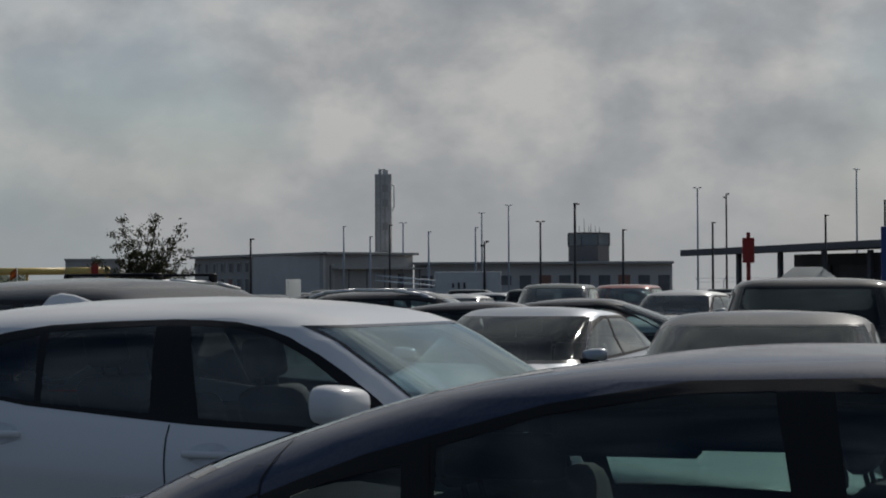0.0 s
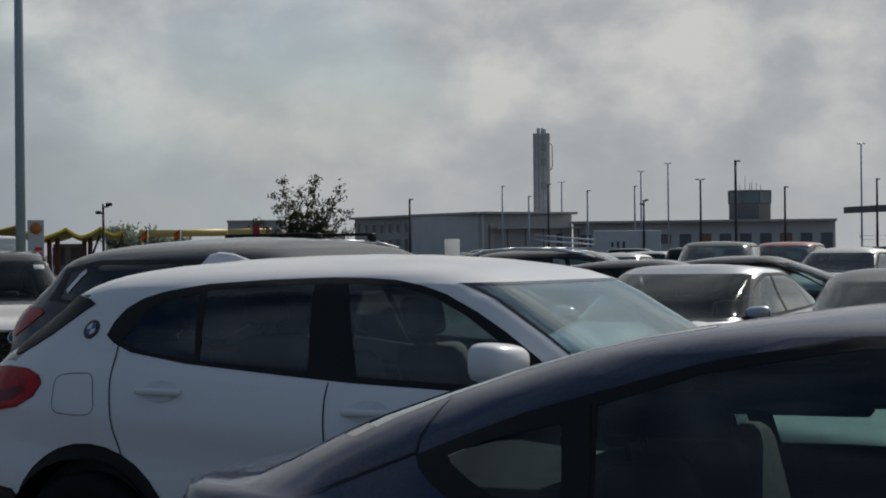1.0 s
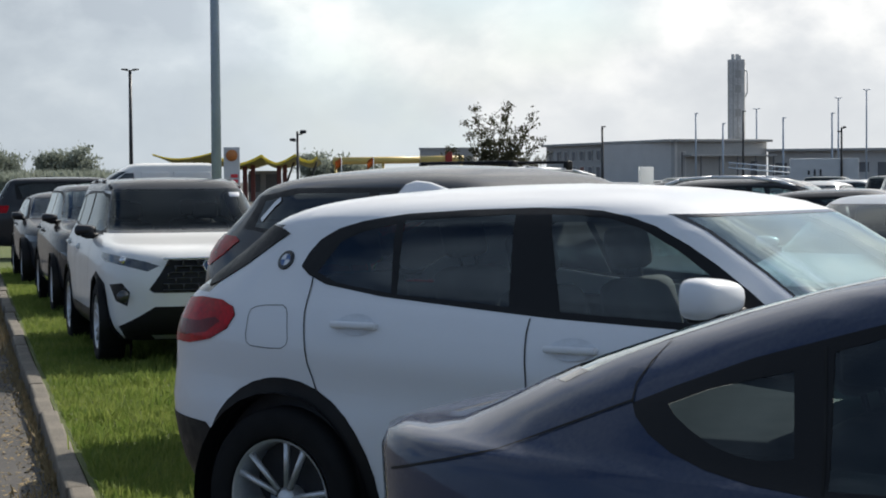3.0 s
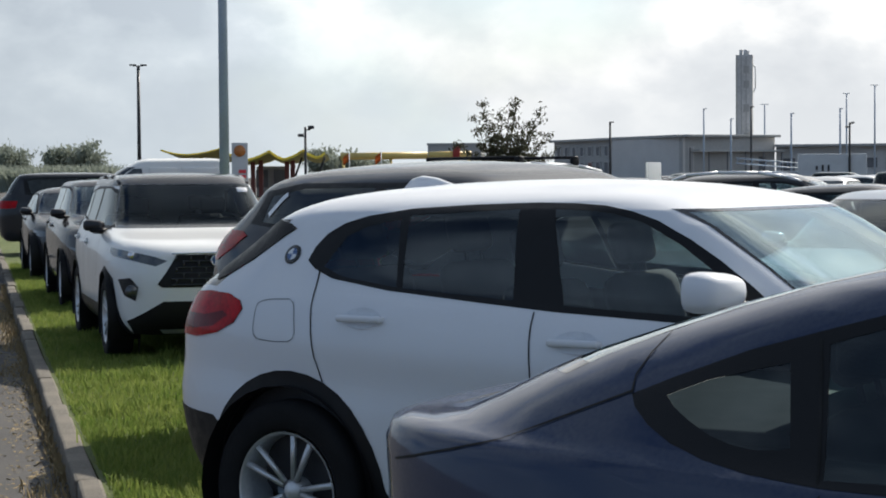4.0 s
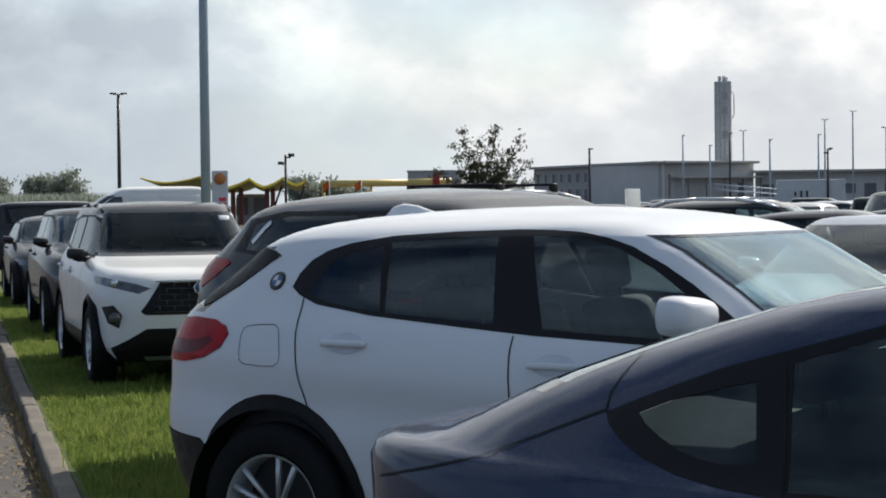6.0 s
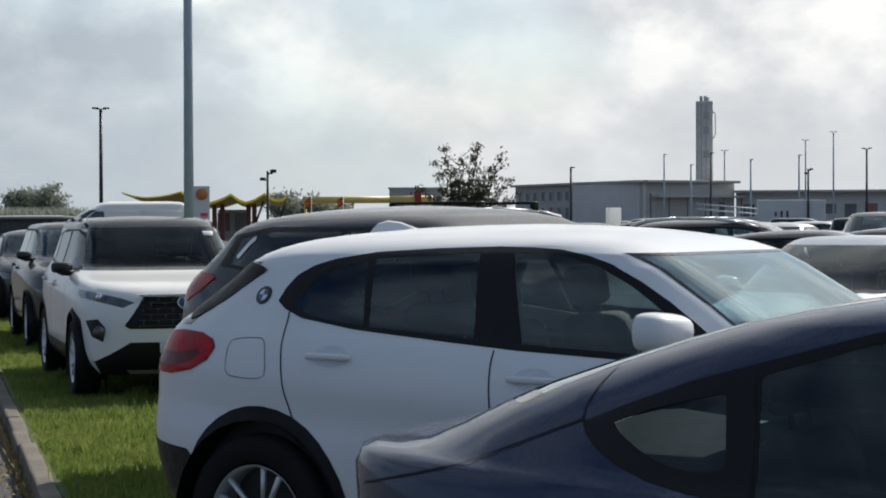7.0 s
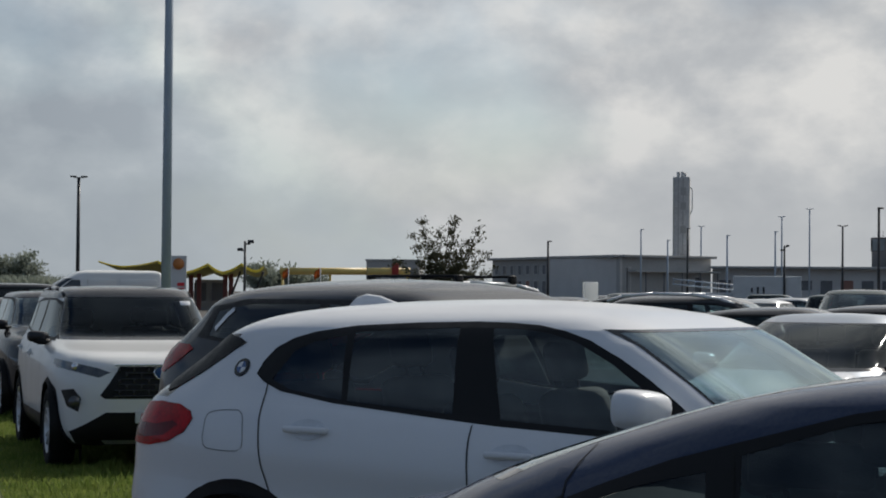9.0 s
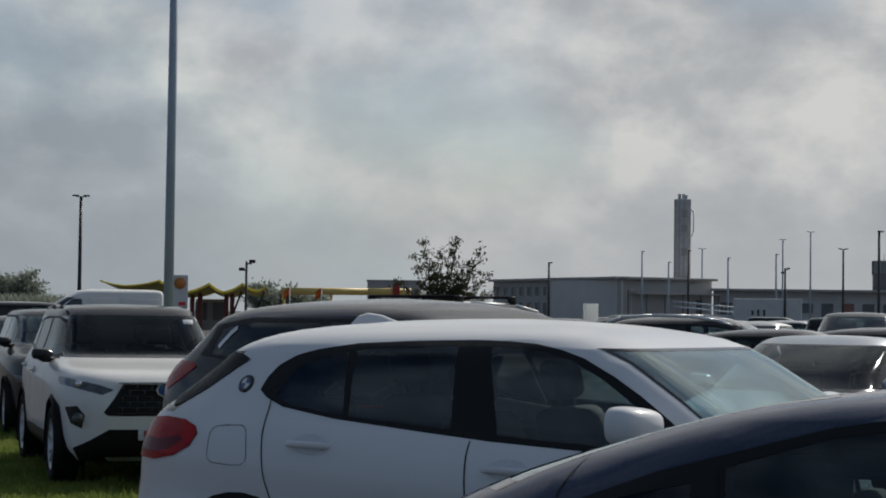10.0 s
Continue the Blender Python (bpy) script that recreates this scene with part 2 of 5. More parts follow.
CABIN = surface("dark_cabin_lining", (0.035, 0.036, 0.04), 0.8, scale=10, vary=0.2, fine=200, bump=0.2)
SEAT_DARK = surface("charcoal_seat_cloth", (0.03, 0.031, 0.034), 0.85, scale=10, vary=0.25, fine=400, bump=0.2)
SEAT_PALE = surface("pale_leather", (0.42, 0.42, 0.40), 0.5, scale=8, vary=0.12, fine=200, bump=0.15)
ALLOY = surface("alloy_rim", (0.62, 0.63, 0.64), 0.38, 0.6, scale=9, vary=0.12)
SATIN = surface("satin_aluminium", (0.76, 0.77, 0.79), 0.35, 0.2, scale=9, vary=0.06)
CHROME = surface("chrome", (0.75, 0.76, 0.78), 0.12, 1.0, scale=9, vary=0.06)
TAIL_RED = surface("tail_lamp_red", (0.40, 0.003, 0.007), 0.2, scale=9, vary=0.6, coat=0.12, spec=0.12)
LAMP_CLEAR = surface("headlamp_lens", (0.05, 0.054, 0.06), 0.1, 0.3, scale=30, vary=0.3, coat=1.0)
SEAM = surface("panel_gap", (0.01, 0.01, 0.01), 0.9)
BADGE_BLUE = surface("badge_blue", (0.02, 0.09, 0.26), 0.3, coat=0.6)
BADGE_WHITE = surface("badge_white", (0.75, 0.76, 0.78), 0.3, coat=0.6)
GRASS = ground_mat("grass_soil", (0.07, 0.10, 0.025), (0.13, 0.15, 0.045), 1.3, 45.0, 0.95, 0.8, 0.03)
ASPHALT = ground_mat("asphalt", (0.050, 0.047, 0.044), (0.092, 0.085, 0.077), 0.8, 140.0, 0.9, 0.5, 0.01)
CONCRETE = ground_mat("kerb_concrete", (0.085, 0.075, 0.06), (0.20, 0.175, 0.14), 3.0, 60.0, 0.9, 0.5, 0.01)
STEEL = surface("galvanised_steel", (0.39, 0.46, 0.54), 0.55, 0.0, scale=3, vary=0.15, fine=40)
DARK_STEEL = surface("dark_painted_steel", (0.035, 0.036, 0.038), 0.5, 0.1, scale=4, vary=0.2)
YELLOW = surface("yellow_paint", (0.72, 0.52, 0.16), 0.5, scale=2, vary=0.15)
RUST_RED = surface("rust_red_cladding", (0.20, 0.055, 0.04), 0.6, scale=1.0, vary=0.2)
SIGN_RED = surface("sign_red", (0.36, 0.03, 0.022), 0.5, scale=2, vary=0.1)
SIGN_BLUE = surface("sign_blue", (0.03, 0.06, 0.22), 0.5, scale=2, vary=0.1)
SIGN_WHITE = surface("sign_white", (0.62, 0.64, 0.64), 0.5, scale=2, vary=0.1)
# Far walls, tower and windows: distance haze is put into paler base colours.
RENDER_GREY_HAZED = surface("hazed_grey_render", (0.44, 0.43, 0.41), 0.85, scale=0.25, vary=0.12, fine=3)
RENDER_PALE_HAZED = surface("hazed_pale_panel", (0.64, 0.62, 0.59), 0.8, scale=0.3, vary=0.1, fine=4)
TOWER_CONC_HAZED = surface("hazed_tower_concrete", (0.62, 0.61, 0.59), 0.85, scale=0.5, vary=0.25, fine=4)
DARK_WIN_HAZED = surface("hazed_dark_window", (0.19, 0.19, 0.195), 0.4, scale=0.6, vary=0.3, spec=0.2)
BROWN_DOOR = surface("brown_door", (0.32, 0.17, 0.13), 0.7, scale=0.6, vary=0.2)
BARK = surface("bark", (0.06, 0.045, 0.035), 0.9, scale=8, vary=0.3, fine=40, bump=0.5)


def leaf_mat(name, c1, c2, through):
    """Leaves and blades that let some sun through."""
    m, n, l, b = nodes_of(name)
    tc = n.new("ShaderNodeTexCoord")
    a = n.new("ShaderNodeTexNoise")
    a.inputs["Scale"].default_value, a.inputs["Detail"].default_value = 1.2, 6
    l.new(tc.outputs["Object"], a.inputs["Vector"])
    ge = n.new("ShaderNodeNewGeometry")
    ad = n.new("ShaderNodeMath")
    ad.operation = 'MULTIPLY_ADD'
    l.new(ge.outputs["Random Per Island"], ad.inputs[0])
    ad.inputs[1].default_value = 0.5
    l.new(a.outputs["Fac"], ad.inputs[2])
    r = n.new("ShaderNodeMapRange")
    r.inputs[1].default_value, r.inputs[2].default_value = 0.4, 1.1
    l.new(ad.outputs[0], r.inputs[0])
    mx = n.new("ShaderNodeMix")
    mx.data_type = 'RGBA'
    l.new(r.outputs[0], mx.inputs[0])
    mx.inputs[6].default_value, mx.inputs[7].default_value = (*c1, 1), (*c2, 1)
    l.new(mx.outputs[2], b.inputs["Base Color"])
    b.inputs["Roughness"].default_value = 0.7
    b.inputs["Specular IOR Level"].default_value = 0.2
    t = n.new("ShaderNodeBsdfTranslucent")
    l.new(mx.outputs[2], t.inputs[0])
    ms = n.new("ShaderNodeMixShader")
    ms.inputs[0].default_value = through
    l.new(b.outputs[0], ms.inputs[1])
    l.new(t.outputs[0], ms.inputs[2])
    l.new(ms.outputs[0], n["Material Output"].inputs[0])
    return m


BLADE = leaf_mat("grass_blade", (0.12, 0.19, 0.035), (0.28, 0.32, 0.085), 0.45)
CANOPY_OLIVE = leaf_mat("canopy_underside", (0.36, 0.34, 0.17), (0.46, 0.43, 0.22), 0.3)
CANOPY_YELLOW = leaf_mat("canopy_yellow", (0.72, 0.64, 0.14), (0.80, 0.74, 0.22), 0.55)
STRAW = surface("dry_straw", (0.30, 0.22, 0.11), 0.9, scale=3, vary=0.3, fine=30)
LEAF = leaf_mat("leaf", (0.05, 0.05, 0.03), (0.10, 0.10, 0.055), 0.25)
# Leaves of the far trees and hedge, with distance haze put into the colour.
LEAF_FAR_HAZED = leaf_mat("hazed_far_leaf", (0.24, 0.27, 0.22), (0.36, 0.39, 0.32), 0.35)

# ---- shared builders ----


def obj(name, bm, mats, parent=None, label="", smooth=True):
    me = bpy.data.meshes.new(name)
    if smooth:
        for f in bm.faces:
            f.smooth = True
    bm.to_mesh(me)
    bm.free()
    for m in (mats if isinstance(mats, (list, tuple)) else [mats]):
        me.materials.append(m)
    o = new(name, me)
    if parent:
        o.parent = parent
    if label:
        o["label"] = label
    return o


def part(name, bm, material, parent, label="", smooth=True):
    return obj(name, bm, material, parent, label, smooth)


def add_box(bm, c, s, bevel=0.0, segs=2, m=None):
    """A box with rounded edges, centre c, size s."""
    t = Matrix.Translation(c) @ Matrix.Diagonal((*s, 1))
    if m is not None:
        t = m @ t
    g = bmesh.ops.create_cube(bm, size=1, matrix=t)
    if bevel:
        es = list({e for v in g["verts"] for e in v.link_edges})
        bmesh.ops.bevel(bm, geom=es, offset=bevel, segments=segs, profile=0.5, affect='EDGES')


def add_rod(bm, a, b, r0, r1=None, n=10):
    """A tapered rod from a to b."""
    a, b = Vector(a), Vector(b)
    r1 = r0 if r1 is None else r1
    d = b - a
    m = Matrix.Translation((a + b) / 2) @ d.to_track_quat("Z", "Y").to_matrix().to_4x4()
    bmesh.ops.create_cone(bm, cap_ends=True, segments=n, radius1=r0, radius2=r1, depth=d.length, matrix=m)


def add_lathe(bm, prof, n=32, m=None):
    """Revolve (radius, height) pairs about the z axis."""
    m = m or Matrix()
    rows = []
    for r, h in prof:
        rows.append([bm.verts.new(m @ Vector((r * math.cos(2 * math.pi * i / n), r * math.sin(2 * math.pi * i / n), h))) for i in range(n)])
    for a, b in zip(rows, rows[1:]):
        for i in range(n):
            bm.faces.new((a[i], a[(i + 1) % n], b[(i + 1) % n], b[i]))


def inside(p, poly):
    hit = False
    for (x0, y0), (x1, y1) in zip(poly, poly[1:] + poly[:1]):
        if (y0 > p[1]) != (y1 > p[1]) and p[0] < (x1 - x0) * (p[1] - y0) / (y1 - y0) + x0:
            hit = not hit
    return hit


def cut_region(bm, poly, idx, view, test, only=None):
    """Mark with material idx the faces inside a polygon drawn on the side view (x, z) or the end view (y, z)."""
    k = 0 if view == "side" else 1
    lo = [min(p[i] for p in poly) for i in (0, 1)]
    hi = [max(p[i] for p in poly) for i in (0, 1)]
    for p, q in zip(poly, poly[1:] + poly[:1]):
        fs = []
        for f in bm.faces:
            if not test(f):
                continue
            a = [v.co[k] for v in f.verts]
            z = [v.co.z for v in f.verts]
            if max(a) > lo[0] and min(a) < hi[0] and max(z) > lo[1] and min(z) < hi[1]:
                fs.append(f)
        no = Vector((0, 0, p[0] - q[0]))
        no[k] = q[1] - p[1]
        co = Vector((0, 0, p[1]))
        co[k] = p[0]
        if no.length < 1e-6 or not fs:
            continue
        geom = fs + list({e for f in fs for e in f.edges}) + list({v for f in fs for v in f.verts})
        bmesh.ops.bisect_plane(bm, geom=geom, plane_co=co, plane_no=no.normalized(), dist=1e-5)
    for f in bm.faces:
        c = f.calc_center_median()
        if test(f) and inside((c[k], c.z), poly) and (only is None or f.material_index in only):
            f.material_index = idx


def take(bm, idx, push=0.0):
    """Lift the faces of material idx out of bm into a mesh of their own."""
    fs = [f for f in bm.faces if f.material_index == idx]
    out = bmesh.new()
    vm = {}
    bm.normal_update()
    for f in fs:
        for v in f.verts:
            if v not in vm:
                vm[v] = out.verts.new(v.co + v.normal * push)
    for f in fs:
        out.faces.new([vm[v] for v in f.verts])
    bmesh.ops.delete(bm, geom=fs, context='FACES')
    return out


def spline(rows, n):
    """Catmull-Rom through rows of numbers, n steps between rows."""
    a = np.array(rows, float)
    p = np.vstack([2 * a[0] - a[1], a, 2 * a[-1] - a[-2]])
    out = []
    for i in range(1, len(p) - 2):
        for s in range(n):
            t = s / n
            q = 0.5 * ((2 * p[i]) + (p[i + 1] - p[i - 1]) * t + (2 * p[i - 1] - 5 * p[i] + 4 * p[i + 1] - p[i + 2]) * t * t
                       + (3 * p[i] - p[i - 1] - 3 * p[i + 1] + p[i + 2]) * t ** 3)
            out.append(q)
    out.append(a[-1])
    return out


def shell(levels, n=72, steps=3, shrink=0.0):
    """A closed car skin: tilted rounded outlines, bottom to top. A level: x front, z front, x rear, z rear, half width, squareness front, rear."""
    bm = bmesh.new()
    rows = []
    for xf, zf, xr, zr, w, nf, nr in spline(levels, steps):
        xf, xr, w = xf - shrink, xr + shrink, max(w - shrink, 0.001)
        xc, a = (xf + xr) / 2, (xf - xr) / 2
        ring = []
        for i in range(n):
            th = 2 * math.pi * i / n
            c, s = math.cos(th), math.sin(th)
            e = nf if c > 0 else nr
            x = xc + a * math.copysign(abs(c) ** (2 / e), c)
            y = w * math.copysign(abs(s) ** (2 / e), s)
            f = (x - xr) / max(xf - xr, 1e-6)
            ring.append(bm.verts.new((x, y, zr + (zf - zr) * f)))
        rows.append(ring)
    for a, b in zip(rows, rows[1:]):
        for i in range(n):
            bm.faces.new((a[i], a[(i + 1) % n], b[(i + 1) % n], b[i]))
    bm.faces.new(rows[-1])
    bm.faces.new(rows[0][::-1])
    bm.normal_update()
    return bm


def make_wheel(parent, c, r, side, spokes=5, rim=0.66, double=True, label=""):
    """A wheel at c; side -1 is the right-hand side of the car."""
    m = Matrix.Translation(c) @ Matrix.Rotation(radians(90) * (1 if side < 0 else -1), 4, 'X')
    w = 0.115
    bm = bmesh.new()
    add_lathe(bm, [(r * rim, -w), (r * 0.93, -w), (r, -w * 0.7), (r, w * 0.7), (r * 0.975, w * 0.92), (r * 0.9, w * 1.02), (r * rim * 1.06, w), (r * rim, w * 0.8), (r * rim, -w)], 40, m)
    wheel = part("wheel", bm, RUBBER, parent)
    bm = bmesh.new()
    rr = r * rim
    add_lathe(bm, [(rr, w * 0.95), (rr * 0.95, w * 0.9), (rr * 0.93, w * 0.3), (rr * 0.90, -w * 0.5)], 40, m)
    n = spokes
    for i in range(n):
        for d in ((-0.2, 0.2) if double else (0,)):
            a = 2 * math.pi * i / n
            b0, b1 = a + d * 0.9, a + d
            p0 = m @ Vector((rr * 0.2 * math.cos(b0), rr * 0.2 * math.sin(b0), w * 0.62))
            p1 = m @ Vector((rr * 0.95 * math.cos(b1), rr * 0.95 * math.sin(b1), w * 0.78))
            add_rod(bm, p0, p1, rr * 0.05, rr * 0.06, 6)
    add_lathe(bm, [(0.001, w * 0.75), (rr * 0.13, w * 0.72), (rr * 0.2, w * 0.55), (rr * 0.2, 0)], 20, m)
    part("rim", bm, ALLOY, wheel, "silver alloy rim with spokes")
    bm = bmesh.new()
    add_lathe(bm, [(0.001, -w * 0.3), (rr * 0.7, -w * 0.3), (rr * 0.72, -w * 0.5)], 28, m)
    part("brake_disc", bm, STEEL, wheel)
    return wheel


def make_seat(parent, x, y, z, mat, scale=1.0, lean=14, rest=True):
    bm = bmesh.new()
    add_box(bm, (x + 0.05, y, z + 0.10), (0.5, 0.5 * scale, 0.18), 0.06, 3)
    t = Matrix.Translation((x - 0.2, y, z + 0.15)) @ Matrix.Rotation(radians(-lean), 4, 'Y')
    add_box(bm, (0, 0, 0.28), (0.13, 0.48 * scale, 0.6), 0.06, 3, t)
    seat = part("seat", bm, mat, parent)
    if rest:
        bm = bmesh.new()
        add_box(bm, (-0.0, 0, 0.70), (0.09, 0.26, 0.17), 0.04, 3, t)
        for s in (-0.06, 0.06):
            add_rod(bm, t @ Vector((0, s, 0.52)), t @ Vector((0, s, 0.66)), 0.007)
        part("headrest", bm, mat, seat)
    return seat


def ribbon(body_bvh, pts, side, w=0.007, lift=0.003):
    """A thin dark strip that follows the skin along points of the side view."""
    bm = bmesh.new()
    dense = []
    for (x0, z0), (x1, z1) in zip(pts, pts[1:]):
        k = max(1, int(math.hypot(x1 - x0, z1 - z0) / 0.04))
        dense += [(x0 + (x1 - x0) * i / k, z0 + (z1 - z0) * i / k) for i in range(k)]
    dense.append(pts[-1])
    prev = None
    for i, (x, z) in enumerate(dense):
        hit, no, _, _ = body_bvh.ray_cast(Vector((x, side * 3, z)), Vector((0, -side, 0)))
        if hit is None:
            prev = None
            continue
        j = min(i + 1, len(dense) - 1)
        d = Vector((dense[j][0] - dense[j - 1][0], 0, dense[j][1] - dense[j - 1][1]))
        if no.y * side < 0:
            no = -no
        q = no.cross(d).normalized() * (w / 2)
        cur = (bm.verts.new(hit + no * lift + q), bm.verts.new(hit + no * lift - q))
        if prev:
            bm.faces.new((prev[0], prev[1], cur[1], cur[0]))
        prev = cur
    return bm


def on_skin(bvh, x, z, side):
    hit, no, _, _ = bvh.ray_cast(Vector((x, side * 3, z)), Vector((0, -side, 0)))
    if hit is None:
        return Vector((x, side * 0.85, z)), Vector((0, side, 0))
    return hit, (no if no.y * side > 0 else -no)


def make_mirror(car, bvh, x, z, mat, side, size=1.0):
    p, no = on_skin(bvh, x, z - 0.05, side)
    bm = bmesh.new()
    t = Matrix.Translation((p.x + 0.02, side * (abs(p.y) + 0.135 * size), z)) @ Matrix.Rotation(radians(12 * side), 4, 'Z')
    bmesh.ops.create_uvsphere(bm, u_segments=20, v_segments=12, radius=1, matrix=t @ Matrix.Diagonal((0.085 * size, 0.125 * size, 0.074 * size, 1)))
    for v in bm.verts:                     # flat back for the mirror glass, squarer outline
        c = t.inverted() @ v.co
        c.x = max(c.x, -0.035 * size)
        for k in (1, 2):
            lim = (0.125, 0.074)[k - 1] * size
            c[k] = math.copysign(lim * (min(1, abs(c[k]) / lim)) ** 0.62, c[k])
        c.z *= 0.86 + 1.1 * (side * c.y) / size         # taller outwards
        v.co = t @ c
    mir = part("wing_mirror", bm, mat, car)
    bm = bmesh.new()
    add_rod(bm, (p.x, p.y - side * 0.02, z - 0.055), (p.x + 0.01, side * (abs(p.y) + 0.14 * size), z - 0.05), 0.028, 0.03, 8)
    part("mirror_arm", bm, TRIM, mir)
    bm = bmesh.new()
    add_box(bm, (0.0, -side * 0.035 * size, -0.055 * size), (0.14 * size, 0.17 * size, 0.055 * size), 0.02, 2, t)
    part("mirror_base", bm, TRIM, mir)
    return mir


def make_handle(car, bvh, x, z, side, mat):
    p, no = on_skin(bvh, x, z, side)
    bm = bmesh.new()
    add_box(bm, (x, p.y + side * 0.022, z), (0.20, 0.022, 0.026), 0.009, 2)
    for s in (-0.085, 0.085):
        add_box(bm, (x + s, p.y + side * 0.008, z), (0.026, 0.03, 0.022), 0.005, 1)
    h = part("door_handle", bm, mat, car)
    bm = bmesh.new()
    add_lathe(bm, [(0.001, -0.001), (0.06, 0.0005), (0.066, 0.002)], 20,
              Matrix.Translation(p + no * 0.002) @ no.to_track_quat("Z", "Y").to_matrix().to_4x4() @ Matrix.Diagonal((1.3, 0.62, 1, 1)))
    part("handle_recess", bm, TRIM if mat is TRIM else SHADOW_GREY, h)


DASH = surface("dark_grey_dashboard", (0.07, 0.073, 0.076), 0.6, scale=6, vary=0.15, fine=300, bump=0.1)
# Shade inside the handle cup, put into the grey of a nearly flat disc.
SHADOW_GREY = surface("handle_cup_shade", (0.70, 0.72, 0.75), 0.4, scale=10, vary=0.1)


def make_car(kind, levels, wheels, r, paint, roof_paint=None, trims=(), glass=(), screen=None, rear_screen=None, ends=(), lamps=(),
             seams=(), handles=(), mirror=None, clad=None, seats=(), seat_mat=None, roof_from=None, spokes=5, steps=3, n=72, name="car", rail=None, mirror_mat=None, screen_mat=None, rear_mat=None, mirror_size=0.82):
    """A car with its origin on the ground under the rear axle, +x forward. trims, glass: side-view polygons (glass with its material);
    screen, rear_screen: end-view polygons; ends: (front or rear, polygon, material, part name); lamps: (side polygon, material, name)."""
    from mathutils.bvhtree import BVHTree
    car = new(name)
    bm = shell(levels, n, steps)
    xmid = (levels[0][0] + levels[0][2]) / 2
    sideways = lambda f: abs(f.normal.y) > 0.45
    facing = {"front": lambda f: f.normal.x > 0.12 and f.calc_center_median().x > xmid,
              "rear": lambda f: f.normal.x < -0.12 and f.calc_center_median().x < xmid}
    mats, jobs = [paint], []
    if roof_from:                                   # roof in its own colour above a line of the side view
        mats.append(roof_paint)
        cut_region(bm, roof_from, 1, "side", lambda f: True)
    skin_n = len(mats)
    full = BVHTree.FromBMesh(bm)
    k = skin_n
    for p in trims:
        cut_region(bm, p, k, "side", sideways)
        jobs.append((k, "window_surround", TRIM, 0.0012))
        k += 1
    for p, m in glass:
        cut_region(bm, p, k, "side", sideways)
        jobs.append((k, "side_window", m, 0.0))
        k += 1
    if clad:
        for p in clad:
            cut_region(bm, p, k, "side", lambda f: f.normal.z < 0.7 and f.calc_center_median().z < 0.9)
            jobs.append((k, "lower_cladding", TRIM, 0.004))
            k += 1
    for which, p, m in (("front", screen, screen_mat or CLEAR), ("rear", rear_screen, rear_mat or PRIVACY)):
        if p:
            big = [(y * 1.018, z + (0.01 if z > sum(q[1] for q in p) / len(p) else -0.025)) for y, z in p]
            cut_region(bm, big, k, "end", facing[which])
            jobs.append((k, "screen_surround", GLOSS_BLACK, 0.0008))
            k += 1
            cut_region(bm, p, k, "end", facing[which])
            jobs.append((k, "windscreen" if which == "front" else "rear_window", m, 0.0))
            k += 1
    for which, p, m, nm in ends:
        cut_region(bm, p, k, "end", facing[which])
        jobs.append((k, nm, m, 0.003))
        k += 1
    for p, m, nm in lamps:
        cut_region(bm, p, k, "side", lambda f: abs(f.normal.z) < 0.9)
        jobs.append((k, nm, m, 0.005))
        k += 1
    for x in wheels:                                # wheel openings
        hole = [(x + r * 1.14 * math.cos(a * math.pi / 14), r + r * 1.14 * math.sin(a * math.pi / 14)) for a in range(28)]
        cut_region(bm, hole, k, "side", lambda f: abs(f.normal.y) > 0.3)
    bmesh.ops.delete(bm, geom=[f for f in bm.faces if f.material_index == k], context='FACES')
    for idx, nm, m, push in jobs:
        b2 = take(bm, idx, push)
        if not b2.faces:
            b2.free()
            continue
        loose = {}
        for f in b2.faces:                          # left and right panes are parts of their own
            loose.setdefault(f.calc_center_median().y > 0 if nm in ("side_window", "window_surround", "tail_lamp", "headlamp", "lower_cladding", "pillar_blade", "lamp_insert") else 0, []).append(f)
        if len(loose) == 1:
            o = part(nm, b2, m, car)
        else:
            keep = b2.copy()
            bmesh.ops.delete(b2, geom=[f for f in b2.faces if f.calc_center_median().y > 0], context='FACES')
            o = part(nm, b2, m, car)
            bmesh.ops.delete(keep, geom=[f for f in keep.faces if f.calc_center_median().y <= 0], context='FACES')
            o2 = part(nm, keep, m, car)
            if m in (CLEAR, BRIGHT, DEEP, TINT, GREEN_TINT, SMOKE, PRIVACY):
                o2.visible_shadow = False
        if m in (CLEAR, BRIGHT, DEEP, TINT, GREEN_TINT, SMOKE, PRIVACY):
            o.visible_shadow = False
    part("body", bm, mats, car)
    # cabin lining inside the skin, up to the belt
    low = [lv for lv in levels[:-3]]
    lin = shell([(*lv[:4], lv[4], lv[5], lv[6]) for lv in low if lv[1] < 1.2][:-1] if len(low) > 4 else low[:4], 40, 2, 0.06)
    bmesh.ops.delete(lin, geom=[f for f in lin.faces if len(f.verts) > 4 and f.normal.z > 0.5], context='FACES')
    part("cabin_lining", lin, CABIN, car)
    lin = shell([(a, b - .022, c, d - .022, w, e, f) for a, b, c, d, w, e, f in levels[-4:]], 40, 2, 0.03)
    bmesh.ops.delete(lin, geom=[f for f in lin.faces if f.normal.z < 0.3], context='FACES')
    part("headliner", lin, CABIN, car)
    for x in wheels:
        for s in (-1, 1):
            y = s * (levels[2][4] - 0.125)
            make_wheel(car, (x, y, r), r, s, spokes)
            well = bmesh.new()
            add_lathe(well, [(r * 1.16, 0.13), (r * 1.16, -0.16), (0.02, -0.16)], 28, Matrix.Translation((x, y, r)) @ Matrix.Rotation(radians(90) * (1 if s < 0 else -1), 4, 'X'))
